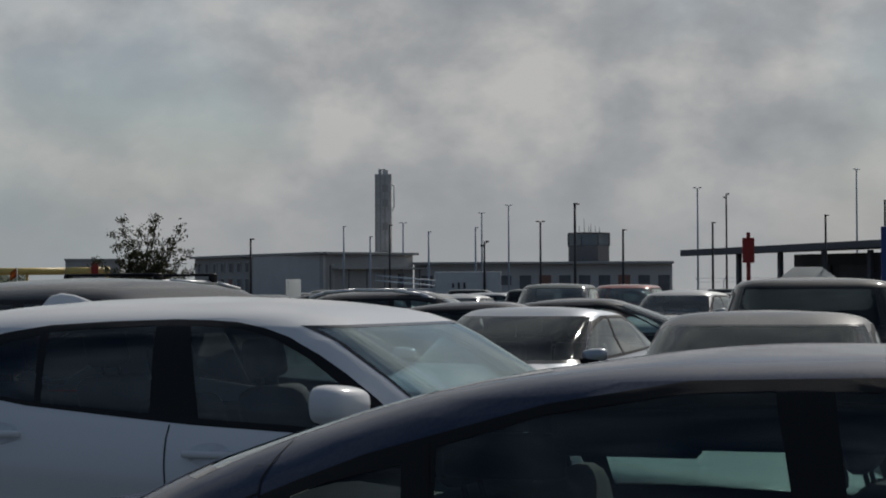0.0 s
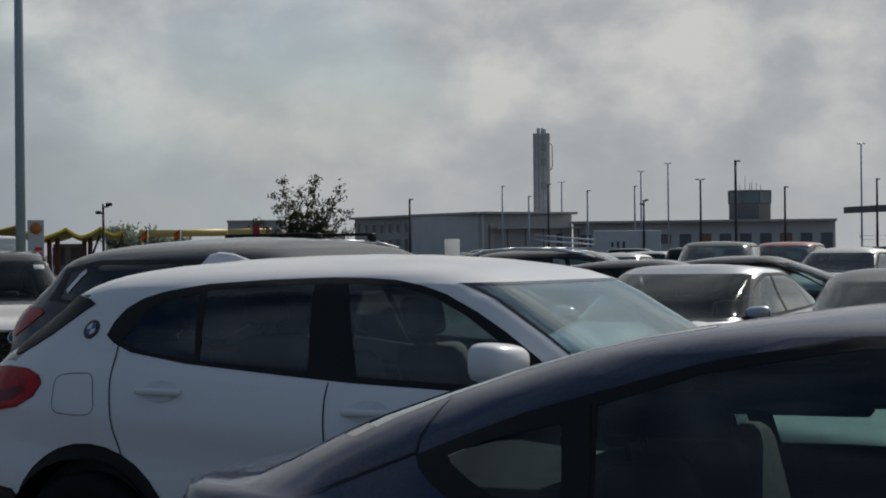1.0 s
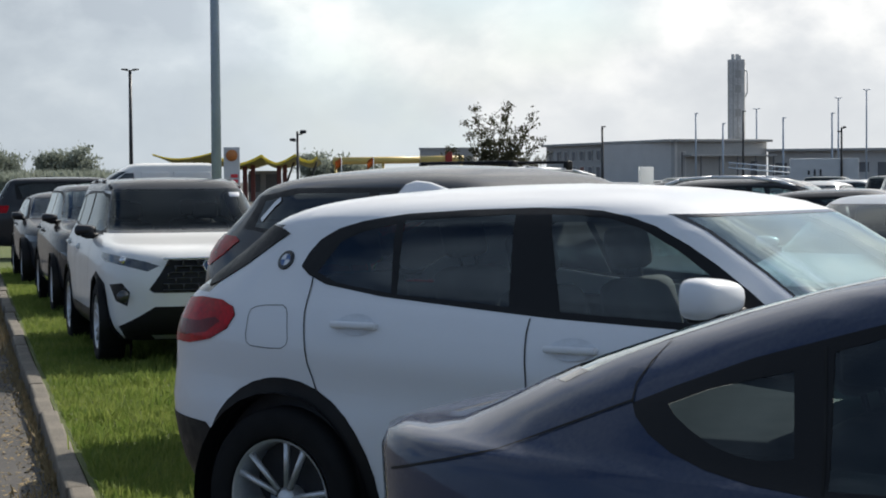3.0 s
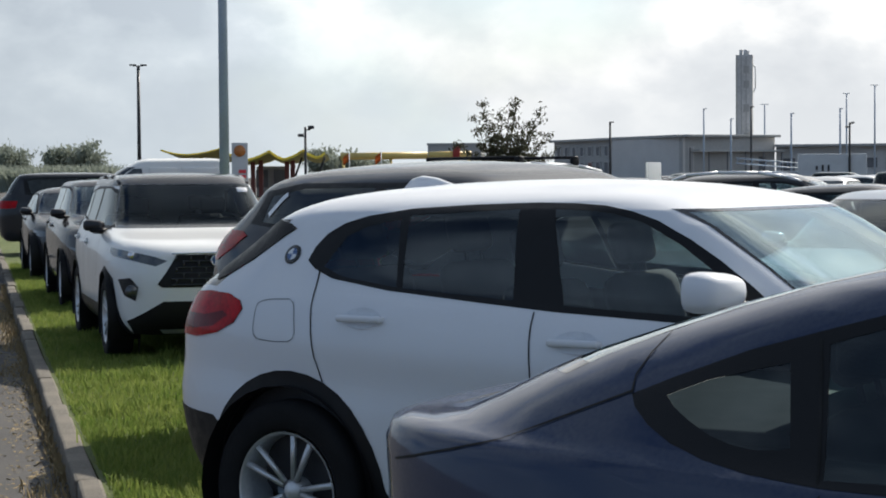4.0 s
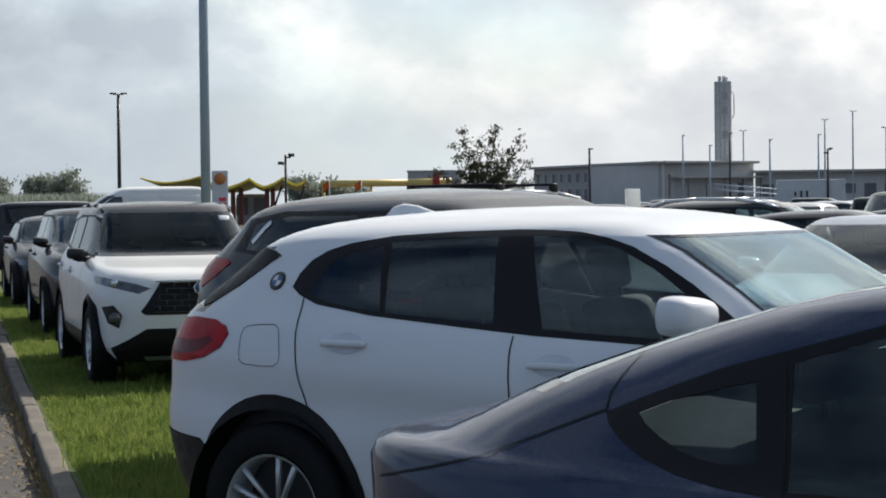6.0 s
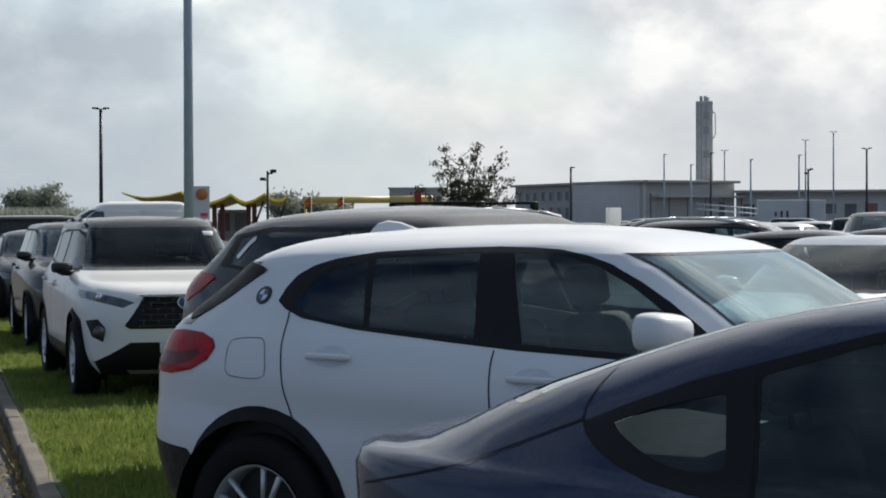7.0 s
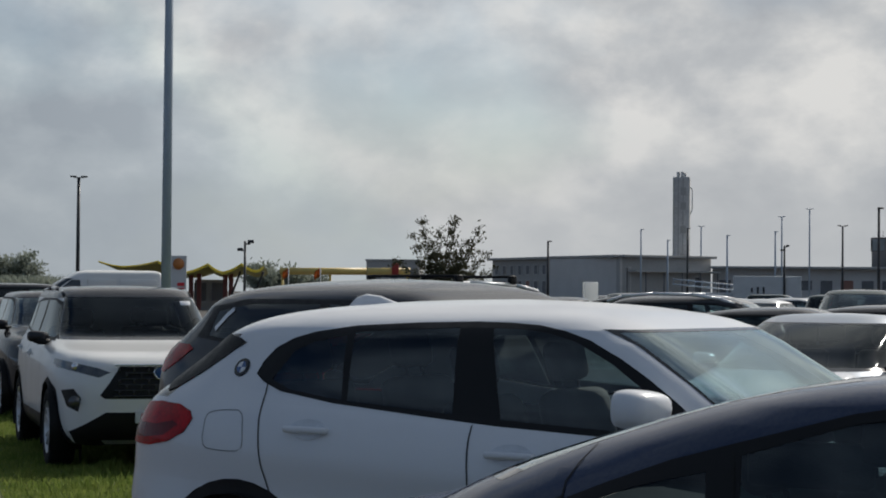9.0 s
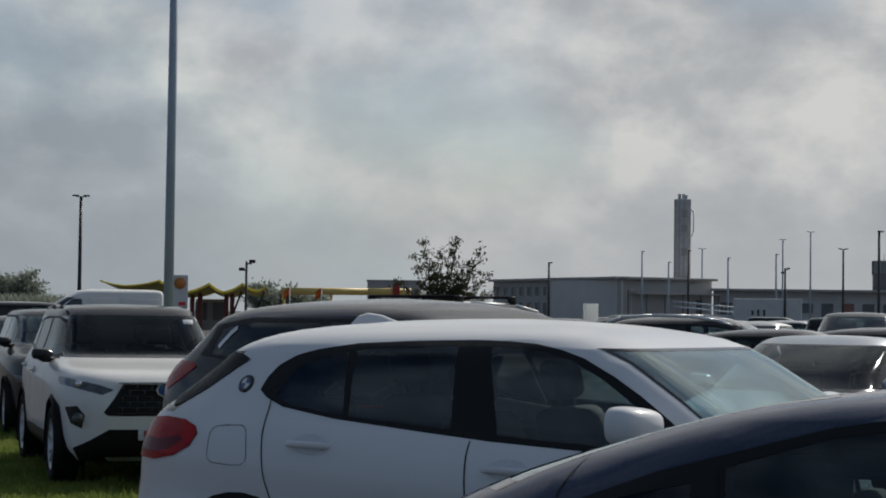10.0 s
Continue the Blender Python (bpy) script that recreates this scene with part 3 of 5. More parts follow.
            bmesh.ops.delete(well, geom=[f for f in well.faces if f.calc_center_median().z < r * 0.5], context='FACES')
            part("wheel_arch_liner", well, TRIM, car)
    for s in (-1, 1):
        for line in seams:
            b2 = ribbon(full, line, s, 0.0026 if len(line) > 6 else 0.0058)
            if b2.faces:
                part("panel_gap", b2, SEAM, car)
            else:
                b2.free()
        for x, z in handles:
            make_handle(car, full, x, z, s, paint)
        if mirror:
            make_mirror(car, full, *mirror, mirror_mat or paint, s, mirror_size)
    for x, y, z, rest in seats:
        make_seat(car, x, y, z, seat_mat or SEAT_DARK, 1.0, 14, rest)
    if seats:                                       # dashboard and steering wheel
        xd = screen_base(levels)
        bm = bmesh.new()
        add_box(bm, (xd - 0.28, 0, levels[-7][1] - 0.10), (0.5, 1.3, 0.2), 0.07, 3)
        part("dashboard", bm, DASH, car)
        bm = bmesh.new()
        t = Matrix.Translation((xd - 0.62, 0.36, levels[-7][1] - 0.06)) @ Matrix.Rotation(radians(-62), 4, 'Y')
        add_lathe(bm, [(0.18 + 0.014 * math.cos(a * math.pi / 4), 0.014 * math.sin(a * math.pi / 4)) for a in range(9)], 28, t)
        add_rod(bm, t @ Vector((-0.18, 0, 0)), t @ Vector((0.18, 0, 0)), 0.016)
        add_rod(bm, t @ Vector((0, 0, 0)), t @ Vector((0, 0, -0.25)), 0.03)
        part("steering_wheel", bm, TRIM, car)
    return car, full


def screen_base(levels):
    return levels[-6][0]


def place(car, x, y, z, heading):
    car.matrix_world = pose(x, y, z, 0, 0, 90 - heading)
    return car


def sym(pts):
    """Mirror the right half of an end-view outline into a closed outline."""
    return [(y, z) for y, z in pts] + [(-y, z) for y, z in pts[::-1]]

# ---- ground ----
KA = radians(-13.6)                      # the kerb's direction
KD, KN = Vector((math.sin(KA), math.cos(KA), 0)), Vector((math.cos(KA), -math.sin(KA), 0))
K0 = Vector((-1.72, 9.26, 0))


def ground_z(y, x=-9):
    """The verge falls a little away from the level that the nearest cars and the car park stand on."""
    t = min(1, max(0, (y - 8.5) / 6.5))
    q = min(1, max(0, (2.6 - x) / 2.4))
    return -0.09 * t * t * (3 - 2 * t) * q * q * (3 - 2 * q)


def strip(name, a0, a1, n0, n1, dz, mat, na=60, nn=6, thick=0.0):
    """A sheet along the kerb's direction, a0 to a1 along it, n0 to n1 across it."""
    bm = bmesh.new()
    rows = []
    for i in range(na + 1):
        a = a0 + (a1 - a0) * i / na
        row = []
        for j in range(nn + 1):
            p = K0 + KD * a + KN * (n0 + (n1 - n0) * j / nn)
            row.append(bm.verts.new((p.x, p.y, ground_z(p.y, p.x) + dz)))
        rows.append(row)
    for r0, r1 in zip(rows, rows[1:]):
        for j in range(nn):
            bm.faces.new((r0[j], r0[j + 1], r1[j + 1], r1[j]))
    if thick:
        g = bmesh.ops.extrude_face_region(bm, geom=bm.faces[:])
        for v in g["geom"]:
            if isinstance(v, bmesh.types.BMVert):
                v.co.z -= thick
    return obj(name, bm, mat, smooth=False)


bm = bmesh.new()
ys = [-2500, -200, -20, 8.5, 9.5, 10.5, 11.5, 12.5, 13.5, 15, 40, 120, 400, 1200, 4000]
vs = [[bm.verts.new((x, y, ground_z(y) - 0.12)) for x in (-3000, -60, 0, 60, 3000)] for y in ys]
for r0, r1 in zip(vs, vs[1:]):
    for j in range(4):
        bm.faces.new((r0[j], r0[j + 1], r1[j + 1], r1[j]))
tagged(obj("ground", bm, ASPHALT, smooth=False), "weathered grey asphalt ground with patches and grit", "ground", kind="structure")
tagged(strip("grass_verge", -45, 60, 0.13, 7.5, 0.0, GRASS, 160, 10, 0.4), "sunlit green grass verge with cars parked on it", "grass verge", kind="structure")
tagged(strip("car_park_surface", -45, 90, 7.5, 110, -0.004, ASPHALT, 60, 10, 0.3), "grey asphalt car park surface", "car park", kind="structure")

SHELF = surface("grey_shelf_cloth", (0.085, 0.10, 0.10), 0.8, scale=8, vary=0.15, fine=200, bump=0.15)
SEAT_MID = surface("grey_leather", (0.09, 0.10, 0.10), 0.45, scale=8, vary=0.15, fine=200, bump=0.15)

# ---- the nearest cars ----
def arch(x, r, a0, a1, z=.345, n=14):
    """Points of a wheel arch, from the rear over the top to the front."""
    return [(x + r * math.cos(radians(a0 + (a1 - a0) * i / n)), z + r * math.sin(radians(a0 + (a1 - a0) * i / n))) for i in range(n + 1)]


X2_LEVELS = [
    (3.30, .20, -.56, .24, .78, 5, 4.5), (3.44, .30, -.76, .36, .865, 4, 4.5), (3.49, .52, -.87, .62, .90, 3.6, 4.2),
    (3.48, .66, -.87, .80, .892, 3.5, 4.1), (3.45, .78, -.855, .945, .905, 3.5, 4.0), (3.20, .90, -.77, 1.08, .868, 3.5, 4.2), (2.28, 1.03, -.62, 1.17, .80, 6.5, 4.5),
    (1.93, 1.21, -.43, 1.29, .73, 7.5, 5), (1.60, 1.40, -.26, 1.385, .645, 8, 7), (1.35, 1.47, -.1, 1.445, .50, 4, 5),
    (1.1, 1.495, .2, 1.485, .25, 3, 3), (0.8, 1.505, .5, 1.50, .04, 2, 2)]
WHITE_X, _ = make_car(
    "suv", X2_LEVELS, (0, 2.67), 0.345, WHITE_PAINT, name="white_crossover",
    trims=[[(.012, 1.205), (.03, 1.255), (.07, 1.305), (.14, 1.345), (.234, 1.372), (.415, 1.399), (.68, 1.414), (.95, 1.422), (1.1, 1.42), (1.222, 1.413), (1.34, 1.394), (1.45, 1.362), (1.58, 1.302), (1.70, 1.235), (1.82, 1.158), (1.93, 1.08), (1.88, 1.022),
            (1.553, 1.036), (1.145, 1.053), (.844, 1.074), (.424, 1.106), (.156, 1.142), (.06, 1.175)]],
    glass=[([(.10, 1.185), (.17, 1.298), (.25, 1.335), (.391, 1.362), (.456, 1.118), (.2, 1.150)], SMOKE), ([(.424, 1.376), (.888, 1.40), (.958, 1.086), (.482, 1.114)], SMOKE),
           ([(1.035, 1.40), (1.16, 1.397), (1.275, 1.385), (1.40, 1.355), (1.55, 1.285), (1.72, 1.18), (1.70, 1.052), (1.163, 1.074)], TINT)],
    screen=[(-.685, 1.055), (-.60, 1.392), (.60, 1.392), (.685, 1.055)], rear_screen=[(-.70, 1.12), (-.63, 1.345), (.63, 1.345), (.70, 1.12)], screen_mat=BRIGHT, rear_mat=TINT,
    clad=[[(-.9, .15), (-.9, .62), (-.43, .60)] + arch(0, .455, 150, 5) + [(.47, .36), (2.20, .36)] + arch(2.67, .455, 175, 30) + [(3.5, .5), (3.5, .15)]],
    lamps=[([(-.9, .895), (-.9, 1.045), (-.50, 1.075), (-.36, 1.07), (-.285, 1.048), (-.262, 1.018), (-.30, .965), (-.40, .922), (-.55, .897)], TAIL_RED, "tail_lamp"),
           ([(-.9, .925), (-.9, .985), (-.50, .985), (-.38, 1.005), (-.345, .99), (-.43, .945), (-.6, .925)], TAIL_DARK, "lamp_insert"),
           ([(-.24, 1.352), (-.14, 1.338), (-.10, 1.322), (-.16, 1.29), (-.30, 1.20), (-.42, 1.14), (-.50, 1.115), (-.56, 1.165), (-.36, 1.30)], TRIM, "pillar_blade")],
    seams=[[(1.06, 1.05), (1.087, .862), (1.09, .40)], [(.085, 1.18), (.103, 1.037), (.14, .86), (.18, .755)], [(2.05, 1.03), (2.12, .8), (2.1, .40)],
           [(-.185, 1.02), (-.185, .95), (-.178, .925), (-.155, .91), (-.06, .905), (.01, .908), (.035, .922), (.04, .945), (.02, 1.03), (.01, 1.05), (-.015, 1.063), (-.1, 1.06), (-.15, 1.053), (-.175, 1.043), (-.185, 1.02)]],
    handles=[(.352, 1.006), (1.255, .957)], mirror=(1.75, 1.145), mirror_mat=WHITE_PAINT, mirror_size=1.0,
    seats=[(1.15, .36, .42, True), (1.15, -.36, .42, True), (.35, .38, .45, True), (.35, -.38, .45, True)], spokes=5)
place(WHITE_X, -.044, 7.888, 0.0, 125)
tagged(WHITE_X, "white compact crossover with black cladding parked on grass", "car", "parked cars")

T_LEVELS = [
    (3.5, .18, -.90, .22, .82, 5, 5), (3.66, .28, -1.06, .35, .90, 4, 4.0), (3.72, .45, -1.12, .60, .92, 3.4, 3.4),
    (3.68, .62, -1.145, .82, .915, 3.2, 3.2), (3.3, .78, -1.14, .962, .87, 3.4, 3.2), (2.45, .94, -.92, .992, .80, 4, 3.6),
    (1.95, 1.14, -.574, 1.137, .70, 4.5, 4.3), (1.40, 1.33, -.074, 1.29, .62, 4.5, 4.5), (1.2, 1.383, .25, 1.351, .49, 4, 4),
    (1.05, 1.393, .59, 1.390, .25, 3, 3), (.92, 1.398, .84, 1.398, .04, 2, 2)]
BLUE_T, _ = make_car(
    "saloon", T_LEVELS, (0, 2.875), 0.335, BLUE_PAINT, name="dark_blue_saloon",
    trims=[[(-.345, 1.075), (-.25, 1.115), (-.1, 1.172), (.05, 1.215), (.3, 1.285), (.6, 1.335), (1.0, 1.345), (1.35, 1.31), (1.75, 1.17), (2.15, .98), (2.05, .92), (.6, .925), (.1, .937), (-.05, .95), (-.15, .968), (-.23, .992), (-.29, 1.022), (-.33, 1.052)]],
    glass=[([(-.262, 1.078), (-.18, 1.111), (-.09, 1.134), (-.01, 1.152), (.022, 1.0), (.0, .994), (-.05, .992), (-.1, .998), (-.15, 1.012), (-.2, 1.035), (-.24, 1.058)], PRIVACY), ([(.065, 1.19), (.3, 1.262), (.6, 1.31), (.78, 1.318), (.86, .955), (.10, .95)], GREEN_TINT),
           ([(.90, 1.318), (1.1, 1.315), (1.35, 1.28), (1.72, 1.13), (1.95, 1.0), (1.9, .95), (.96, .95)], GREEN_TINT)],
    screen=[(-.72, .97), (-.55, 1.33), (.55, 1.33), (.72, .97)], rear_screen=[(-.54, 1.12), (-.43, 1.335), (.43, 1.335), (.54, 1.12)], rear_mat=GREEN_TINT, screen_mat=BRIGHT,
    seams=[[(-.345, 1.075), (-.35, 1.11), (-.32, 1.19)], [(-.345, 1.08), (-.64, .965), (-.98, .885)], [(.045, 1.2), (.09, .95), (.16, .75), (.30, .6)], [(.92, .94), (.95, .4)]],
    handles=[], mirror=(1.85, 1.03), seats=[(1.2, .38, .32, True), (1.2, -.38, .32, True), (.4, .38, .34, True), (.4, -.38, .34, True)], seat_mat=SEAT_DARK)
place(BLUE_T, 1.045, 4.368, 0.0, 120)
for s in (-1, 1):
    bm = bmesh.new()
    pts = [(.05, .53, 1.13), (.3, .535, 1.20), (.6, .54, 1.24), (1.05, .54, 1.235), (1.35, .535, 1.175), (1.6, .54, 1.05)]
    for p, q in zip(pts, pts[1:]):
        add_box(bm, ((p[0] + q[0]) / 2, s * (p[1] + q[1]) / 2, (p[2] + q[2]) / 2), (math.hypot(q[0] - p[0], q[2] - p[2]) + .02, .04, .10), .012, 1)
    part("cant_rail", bm, CABIN, BLUE_T)
bm = bmesh.new()
add_box(bm, (-.28, 0, .985), (.62, 1.16, .03), .012, 2)
add_box(bm, (-.02, 0, 1.01), (.10, 1.10, .10), .04, 2)
part("parcel_shelf", bm, SHELF, BLUE_T, "grey cloth parcel shelf")
tagged(BLUE_T, "dark metallic blue fastback saloon with dusty curved roof", "car", "parked cars")

R_LEVELS = [
    (3.4, .24, -.8, .28, .82, 6, 6), (3.56, .36, -.93, .40, .90, 5, 5), (3.62, .60, -.98, .70, .925, 4.5, 5),
    (3.60, .86, -.96, 1.0, .925, 4.5, 5), (3.42, 1.03, -.92, 1.12, .88, 4.5, 5), (2.40, 1.14, -.82, 1.20, .81, 5, 6),
    (2.05, 1.33, -.7, 1.40, .74, 5, 6), (1.60, 1.575, -.56, 1.585, .665, 5.5, 7), (1.40, 1.635, -.40, 1.635, .54, 4, 5),
    (1.1, 1.655, 0, 1.655, .25, 3, 3), (.8, 1.66, .4, 1.66, .04, 2, 2)]
RAV, _ = make_car(
    "suv", R_LEVELS, (0, 2.69), 0.36, WHITE_PAINT_B, roof_paint=BLACK_PAINT, roof_from=[(-1.2, 1.50), (-.5, 1.53), (1.6, 1.53), (2.2, 1.25), (2.2, 1.9), (-1.2, 1.9)], name="white_suv",
    trims=[[(-.55, 1.24), (-.35, 1.46), (.3, 1.53), (1.3, 1.53), (1.62, 1.49), (2.2, 1.20), (2.1, 1.13), (.3, 1.16)]],
    glass=[([(-.4, 1.26), (-.22, 1.45), (-.02, 1.48), (.05, 1.2)], DEEP), ([(.05, 1.49), (.75, 1.51), (.8, 1.18), (.12, 1.2)], DEEP), ([(.86, 1.51), (1.3, 1.51), (1.58, 1.46), (2.0, 1.22), (1.95, 1.16), (.9, 1.18)], DEEP)],
    screen=[(-.73, 1.17), (-.61, 1.545), (.61, 1.545), (.73, 1.17)], screen_mat=DEEP,
    clad=[[(-1, .15), (-1, .58), (-.42, .58), (-.32, .72), (0, .82), (.32, .72), (.44, .45), (2.25, .45), (2.37, .72), (2.69, .82), (3.01, .72), (3.1, .5), (3.2, .3), (3.2, .15)]],
    ends=[("front", [(-.38, .94), (-.47, .80), (-.55, .69), (-.51, .66), (.51, .66), (.55, .69), (.47, .80), (.38, .94)], TRIM, "grille"),
          ("front", [(-.50, .54), (-.78, .36), (-.7, .22), (.7, .22), (.78, .36), (.50, .54)], TRIM, "lower_grille"),
          ("front", [(-.52, .29), (-.48, .25), (.48, .25), (.52, .29)], ALLOY, "skid_plate"),
          ("front", [(-.84, .72), (-.80, .58), (-.72, .54), (-.70, .66), (-.76, .74)], TRIM, "fog_lamp_surround"), ("front", [(.84, .72), (.80, .58), (.72, .54), (.70, .66), (.76, .74)], TRIM, "fog_lamp_surround"),
          ("front", [(-.90, 1.00), (-.86, .92), (-.56, .845), (-.46, .89), (-.56, .925)], LAMP_CLEAR, "headlamp"), ("front", [(.90, 1.00), (.86, .92), (.56, .845), (.46, .89), (.56, .925)], LAMP_CLEAR, "headlamp")],
    seams=[[(.85, 1.15), (.87, .5)], [(.05, 1.2), (.1, .9), (.3, .75)], [(2.1, 1.1), (2.15, .8), (2.1, .5)]],
    handles=[(.2, 1.02), (1.1, .99)], mirror=(1.95, 1.17), mirror_mat=BLACK_PAINT,
    seats=[(1.2, .38, .5, True), (1.2, -.38, .5, True), (.35, .38, .52, True), (.35, -.38, .52, True)])
place(RAV, -2.83, 20.14, -0.09, 164.2)
tagged(RAV, "white suv with black roof and dark grille on grass", "car", "parked cars")


def plain_car(style, paint, name, label, x, y, heading, h=None, seats=True, seat_mat=None, n=48, steps=2, clad=False, rear_red=True, roof_paint=None, red_z=None, screen_mat=None, rear_mat=None):
    """A parked car of a common shape: suv, saloon or hatch."""
    base = {"suv": R_LEVELS, "saloon": T_LEVELS, "hatch": X2_LEVELS[:3] + X2_LEVELS[4:]}[style]
    top = {"suv": 1.66, "saloon": 1.428, "hatch": 1.505}[style]
    s = (h or top) / top
    lv = [(a, b * s, c, d * s, w, e, f) for a, b, c, d, w, e, f in base]
    if style == "saloon":                    # longer boot than the fastback
        lv = [(a, b, c if k < 5 else c - (.06, .05, .0, .0, .0, 0)[min(5, k - 5)], d, w, e, f) for k, (a, b, c, d, w, e, f) in enumerate(lv)]
    z5, z7 = lv[5][1], lv[7][1]
    r5, r7, f5, f7 = lv[5][2], lv[7][2], lv[5][0], lv[7][0]
    zb = lambda x: lv[5][3] + (z5 - lv[5][3]) * (x - r5) / (f5 - r5)
    trim = [(r5 + .42, zb(r5 + .42) + .03), (r7 + .12, z7 - .06), (r7 + .45, z7 - .01), (f7 - .35, z7 - .01), (f7 - .1, z7 - .05), (f5 - .2, z5 + .03), (f5 - .3, z5 + .0), (1, zb(1) + .005)]
    xb = .9
    g1 = [(r5 + .55, zb(r5 + .5) + .045), (r7 + .2, z7 - .085), (r7 + .5, z7 - .04), (xb - .05, z7 - .035), (xb - .02, zb(xb) + .03)]
    g2 = [(xb + .05, zb(xb) + .03), (xb + .03, z7 - .035), (f7 - .35, z7 - .04), (f7 - .14, z7 - .075), (f5 - .36, z5 + .045), (f5 - .42, z5 + .03)]
    w5, w7 = lv[5][4], lv[7][4]
    red = [(-1.1, lv[3][3] - .07), (-1.1, lv[3][3] + .1), (-.55, lv[3][3] + .1), (-.6, lv[3][3] - .05)]
    if red_z:
        red = [(-1.1, red_z - .09), (-1.1, red_z + .08), (-.6, red_z + .09), (-.25, red_z + .085), (-.18, red_z + .06), (-.32, red_z - .02), (-.52, red_z - .09)]
    zr5, zr7 = lv[5][3], lv[7][3]
    wb = {"suv": 2.69, "saloon": 2.875, "hatch": 2.67}[style]
    car, _ = make_car(
        style, lv, (0, wb), .345, paint, name=name, trims=[trim], glass=[(g1, PRIVACY), (g2, TINT)],
        screen=[(-w5 + .08, z5 + .03), (-w7 + .04, z7 - .02), (w7 - .04, z7 - .02), (w5 - .08, z5 + .03)],
        rear_screen=[(-w5 + .14, zr5 + .05), (-w7 + .08, zr7 - .03), (w7 - .08, zr7 - .03), (w5 - .14, zr5 + .05)],
        ends=[("front", [(-.45, .75), (-.5, .6), (.5, .6), (.45, .75)], TRIM, "grille"),
              ("front", [(-.84, .80 * s), (-.8, .70 * s), (-.55, .68 * s), (-.5, .76 * s)], LAMP_CLEAR, "headlamp"), ("front", [(.84, .80 * s), (.8, .70 * s), (.55, .68 * s), (.5, .76 * s)], LAMP_CLEAR, "headlamp")],
        lamps=[(red, TAIL_RED, "tail_lamp")] if rear_red else [], seams=[[(xb + .01, zb(xb)), (xb + .02, .4)], [(.15, zb(.1)), (.2, .8), (.35, .62)], [(2.1, z5), (2.15, .7), (2.1, .4)]],
        handles=[(.25, zb(.2) - .12), (1.1, zb(1.1) - .13)], mirror=(f5 - .45, z5 + .07),
        seats=[(1.15, .37, .36 * s, True), (1.15, -.37, .36 * s, True), (.35, .37, .38 * s, True), (.35, -.37, .38 * s, True)] if seats else (),
        seat_mat=seat_mat, n=n, steps=steps, roof_paint=roof_paint, screen_mat=screen_mat, rear_mat=rear_mat)
    place(car, x, y, ground_z(y, x), heading)
    return tagged(car, label, "car", "parked cars")


DARK3 = plain_car("hatch", GREY_PAINT, "graphite_crossover", "dark graphite crossover with red tail lamp beside a white car", -.38, 11.62, 138, 1.65, n=72, steps=3, red_z=1.16)
RAILS = plain_car("suv", BLACK_PAINT, "black_suv", "black suv with silver roof rails and crossbars", 0.3, 18.6, 45, 1.70)
plain_car("suv", BLACK_PAINT, "black_suv", "black suv with alloy wheels on the grass verge", -4.50, 26.8, 165, 1.60, n=64, steps=3)
plain_car("hatch", GREY_PAINT, "dark_hatchback", "dark grey hatchback parked on the verge", -6.38, 33.8, 165, 1.48)
plain_car("suv", GREY_PAINT, "grey_suv", "dark suv parked across the end of the verge", -8.35, 41, 78, 1.74)
plain_car("hatch", BLACK_PAINT, "black_hatchback", "black hatchback behind a lamp post beside the verge", -2.0, 34, 100, 1.6)
plain_car("saloon", SILVER_PAINT, "silver_saloon", "silver-blue saloon facing with clear windscreen", 4.52, 16.9, 211, 1.41, seat_mat=SEAT_MID, n=64, steps=3, screen_mat=DEEP)
plain_car("saloon", MID_GREY, "grey_saloon", "dusty grey saloon with dark windscreen", 4.5, 11.5, 204, 1.43, n=64, steps=3, screen_mat=DEEP)
plain_car("suv", BLACK_PAINT, "black_suv", "tall black suv with dark rear window", 6.3, 15.3, 20, 1.63)
plain_car("hatch", SILVER_B, "silver_hatchback", "small silver hatchback among parked cars", 12.2, 35.9, 212, 1.53)
plain_car("suv", RED_PAINT, "red_suv", "red suv with roof rails among parked cars", 13.3, 44, 205, 1.66)
plain_car("suv", GREEN_PAINT, "dark_green_suv", "dark green suv among parked cars", 9.9, 37.6, 200, 1.66)
plain_car("saloon", BLACK_PAINT, "black_saloon", "black low saloon among parked cars", 3.5, 20, 110, 1.44)
plain_car("saloon", BLACK_PAINT, "black_saloon", "black low saloon among parked cars", 5.2, 22, 110, 1.46)
ESTATE = plain_car("hatch", GREY_PAINT, "graphite_estate", "dark graphite estate with bright silver roof rails", 3.8, 27, 110, 1.53)
plain_car("saloon", BLACK_PAINT, "black_saloon", "black saloon among parked cars", 4.0, 33, 110, 1.56)

# ---- far things ----


def simple(name, label, cat, group=""):
    return tagged(new(name), label, cat, group)


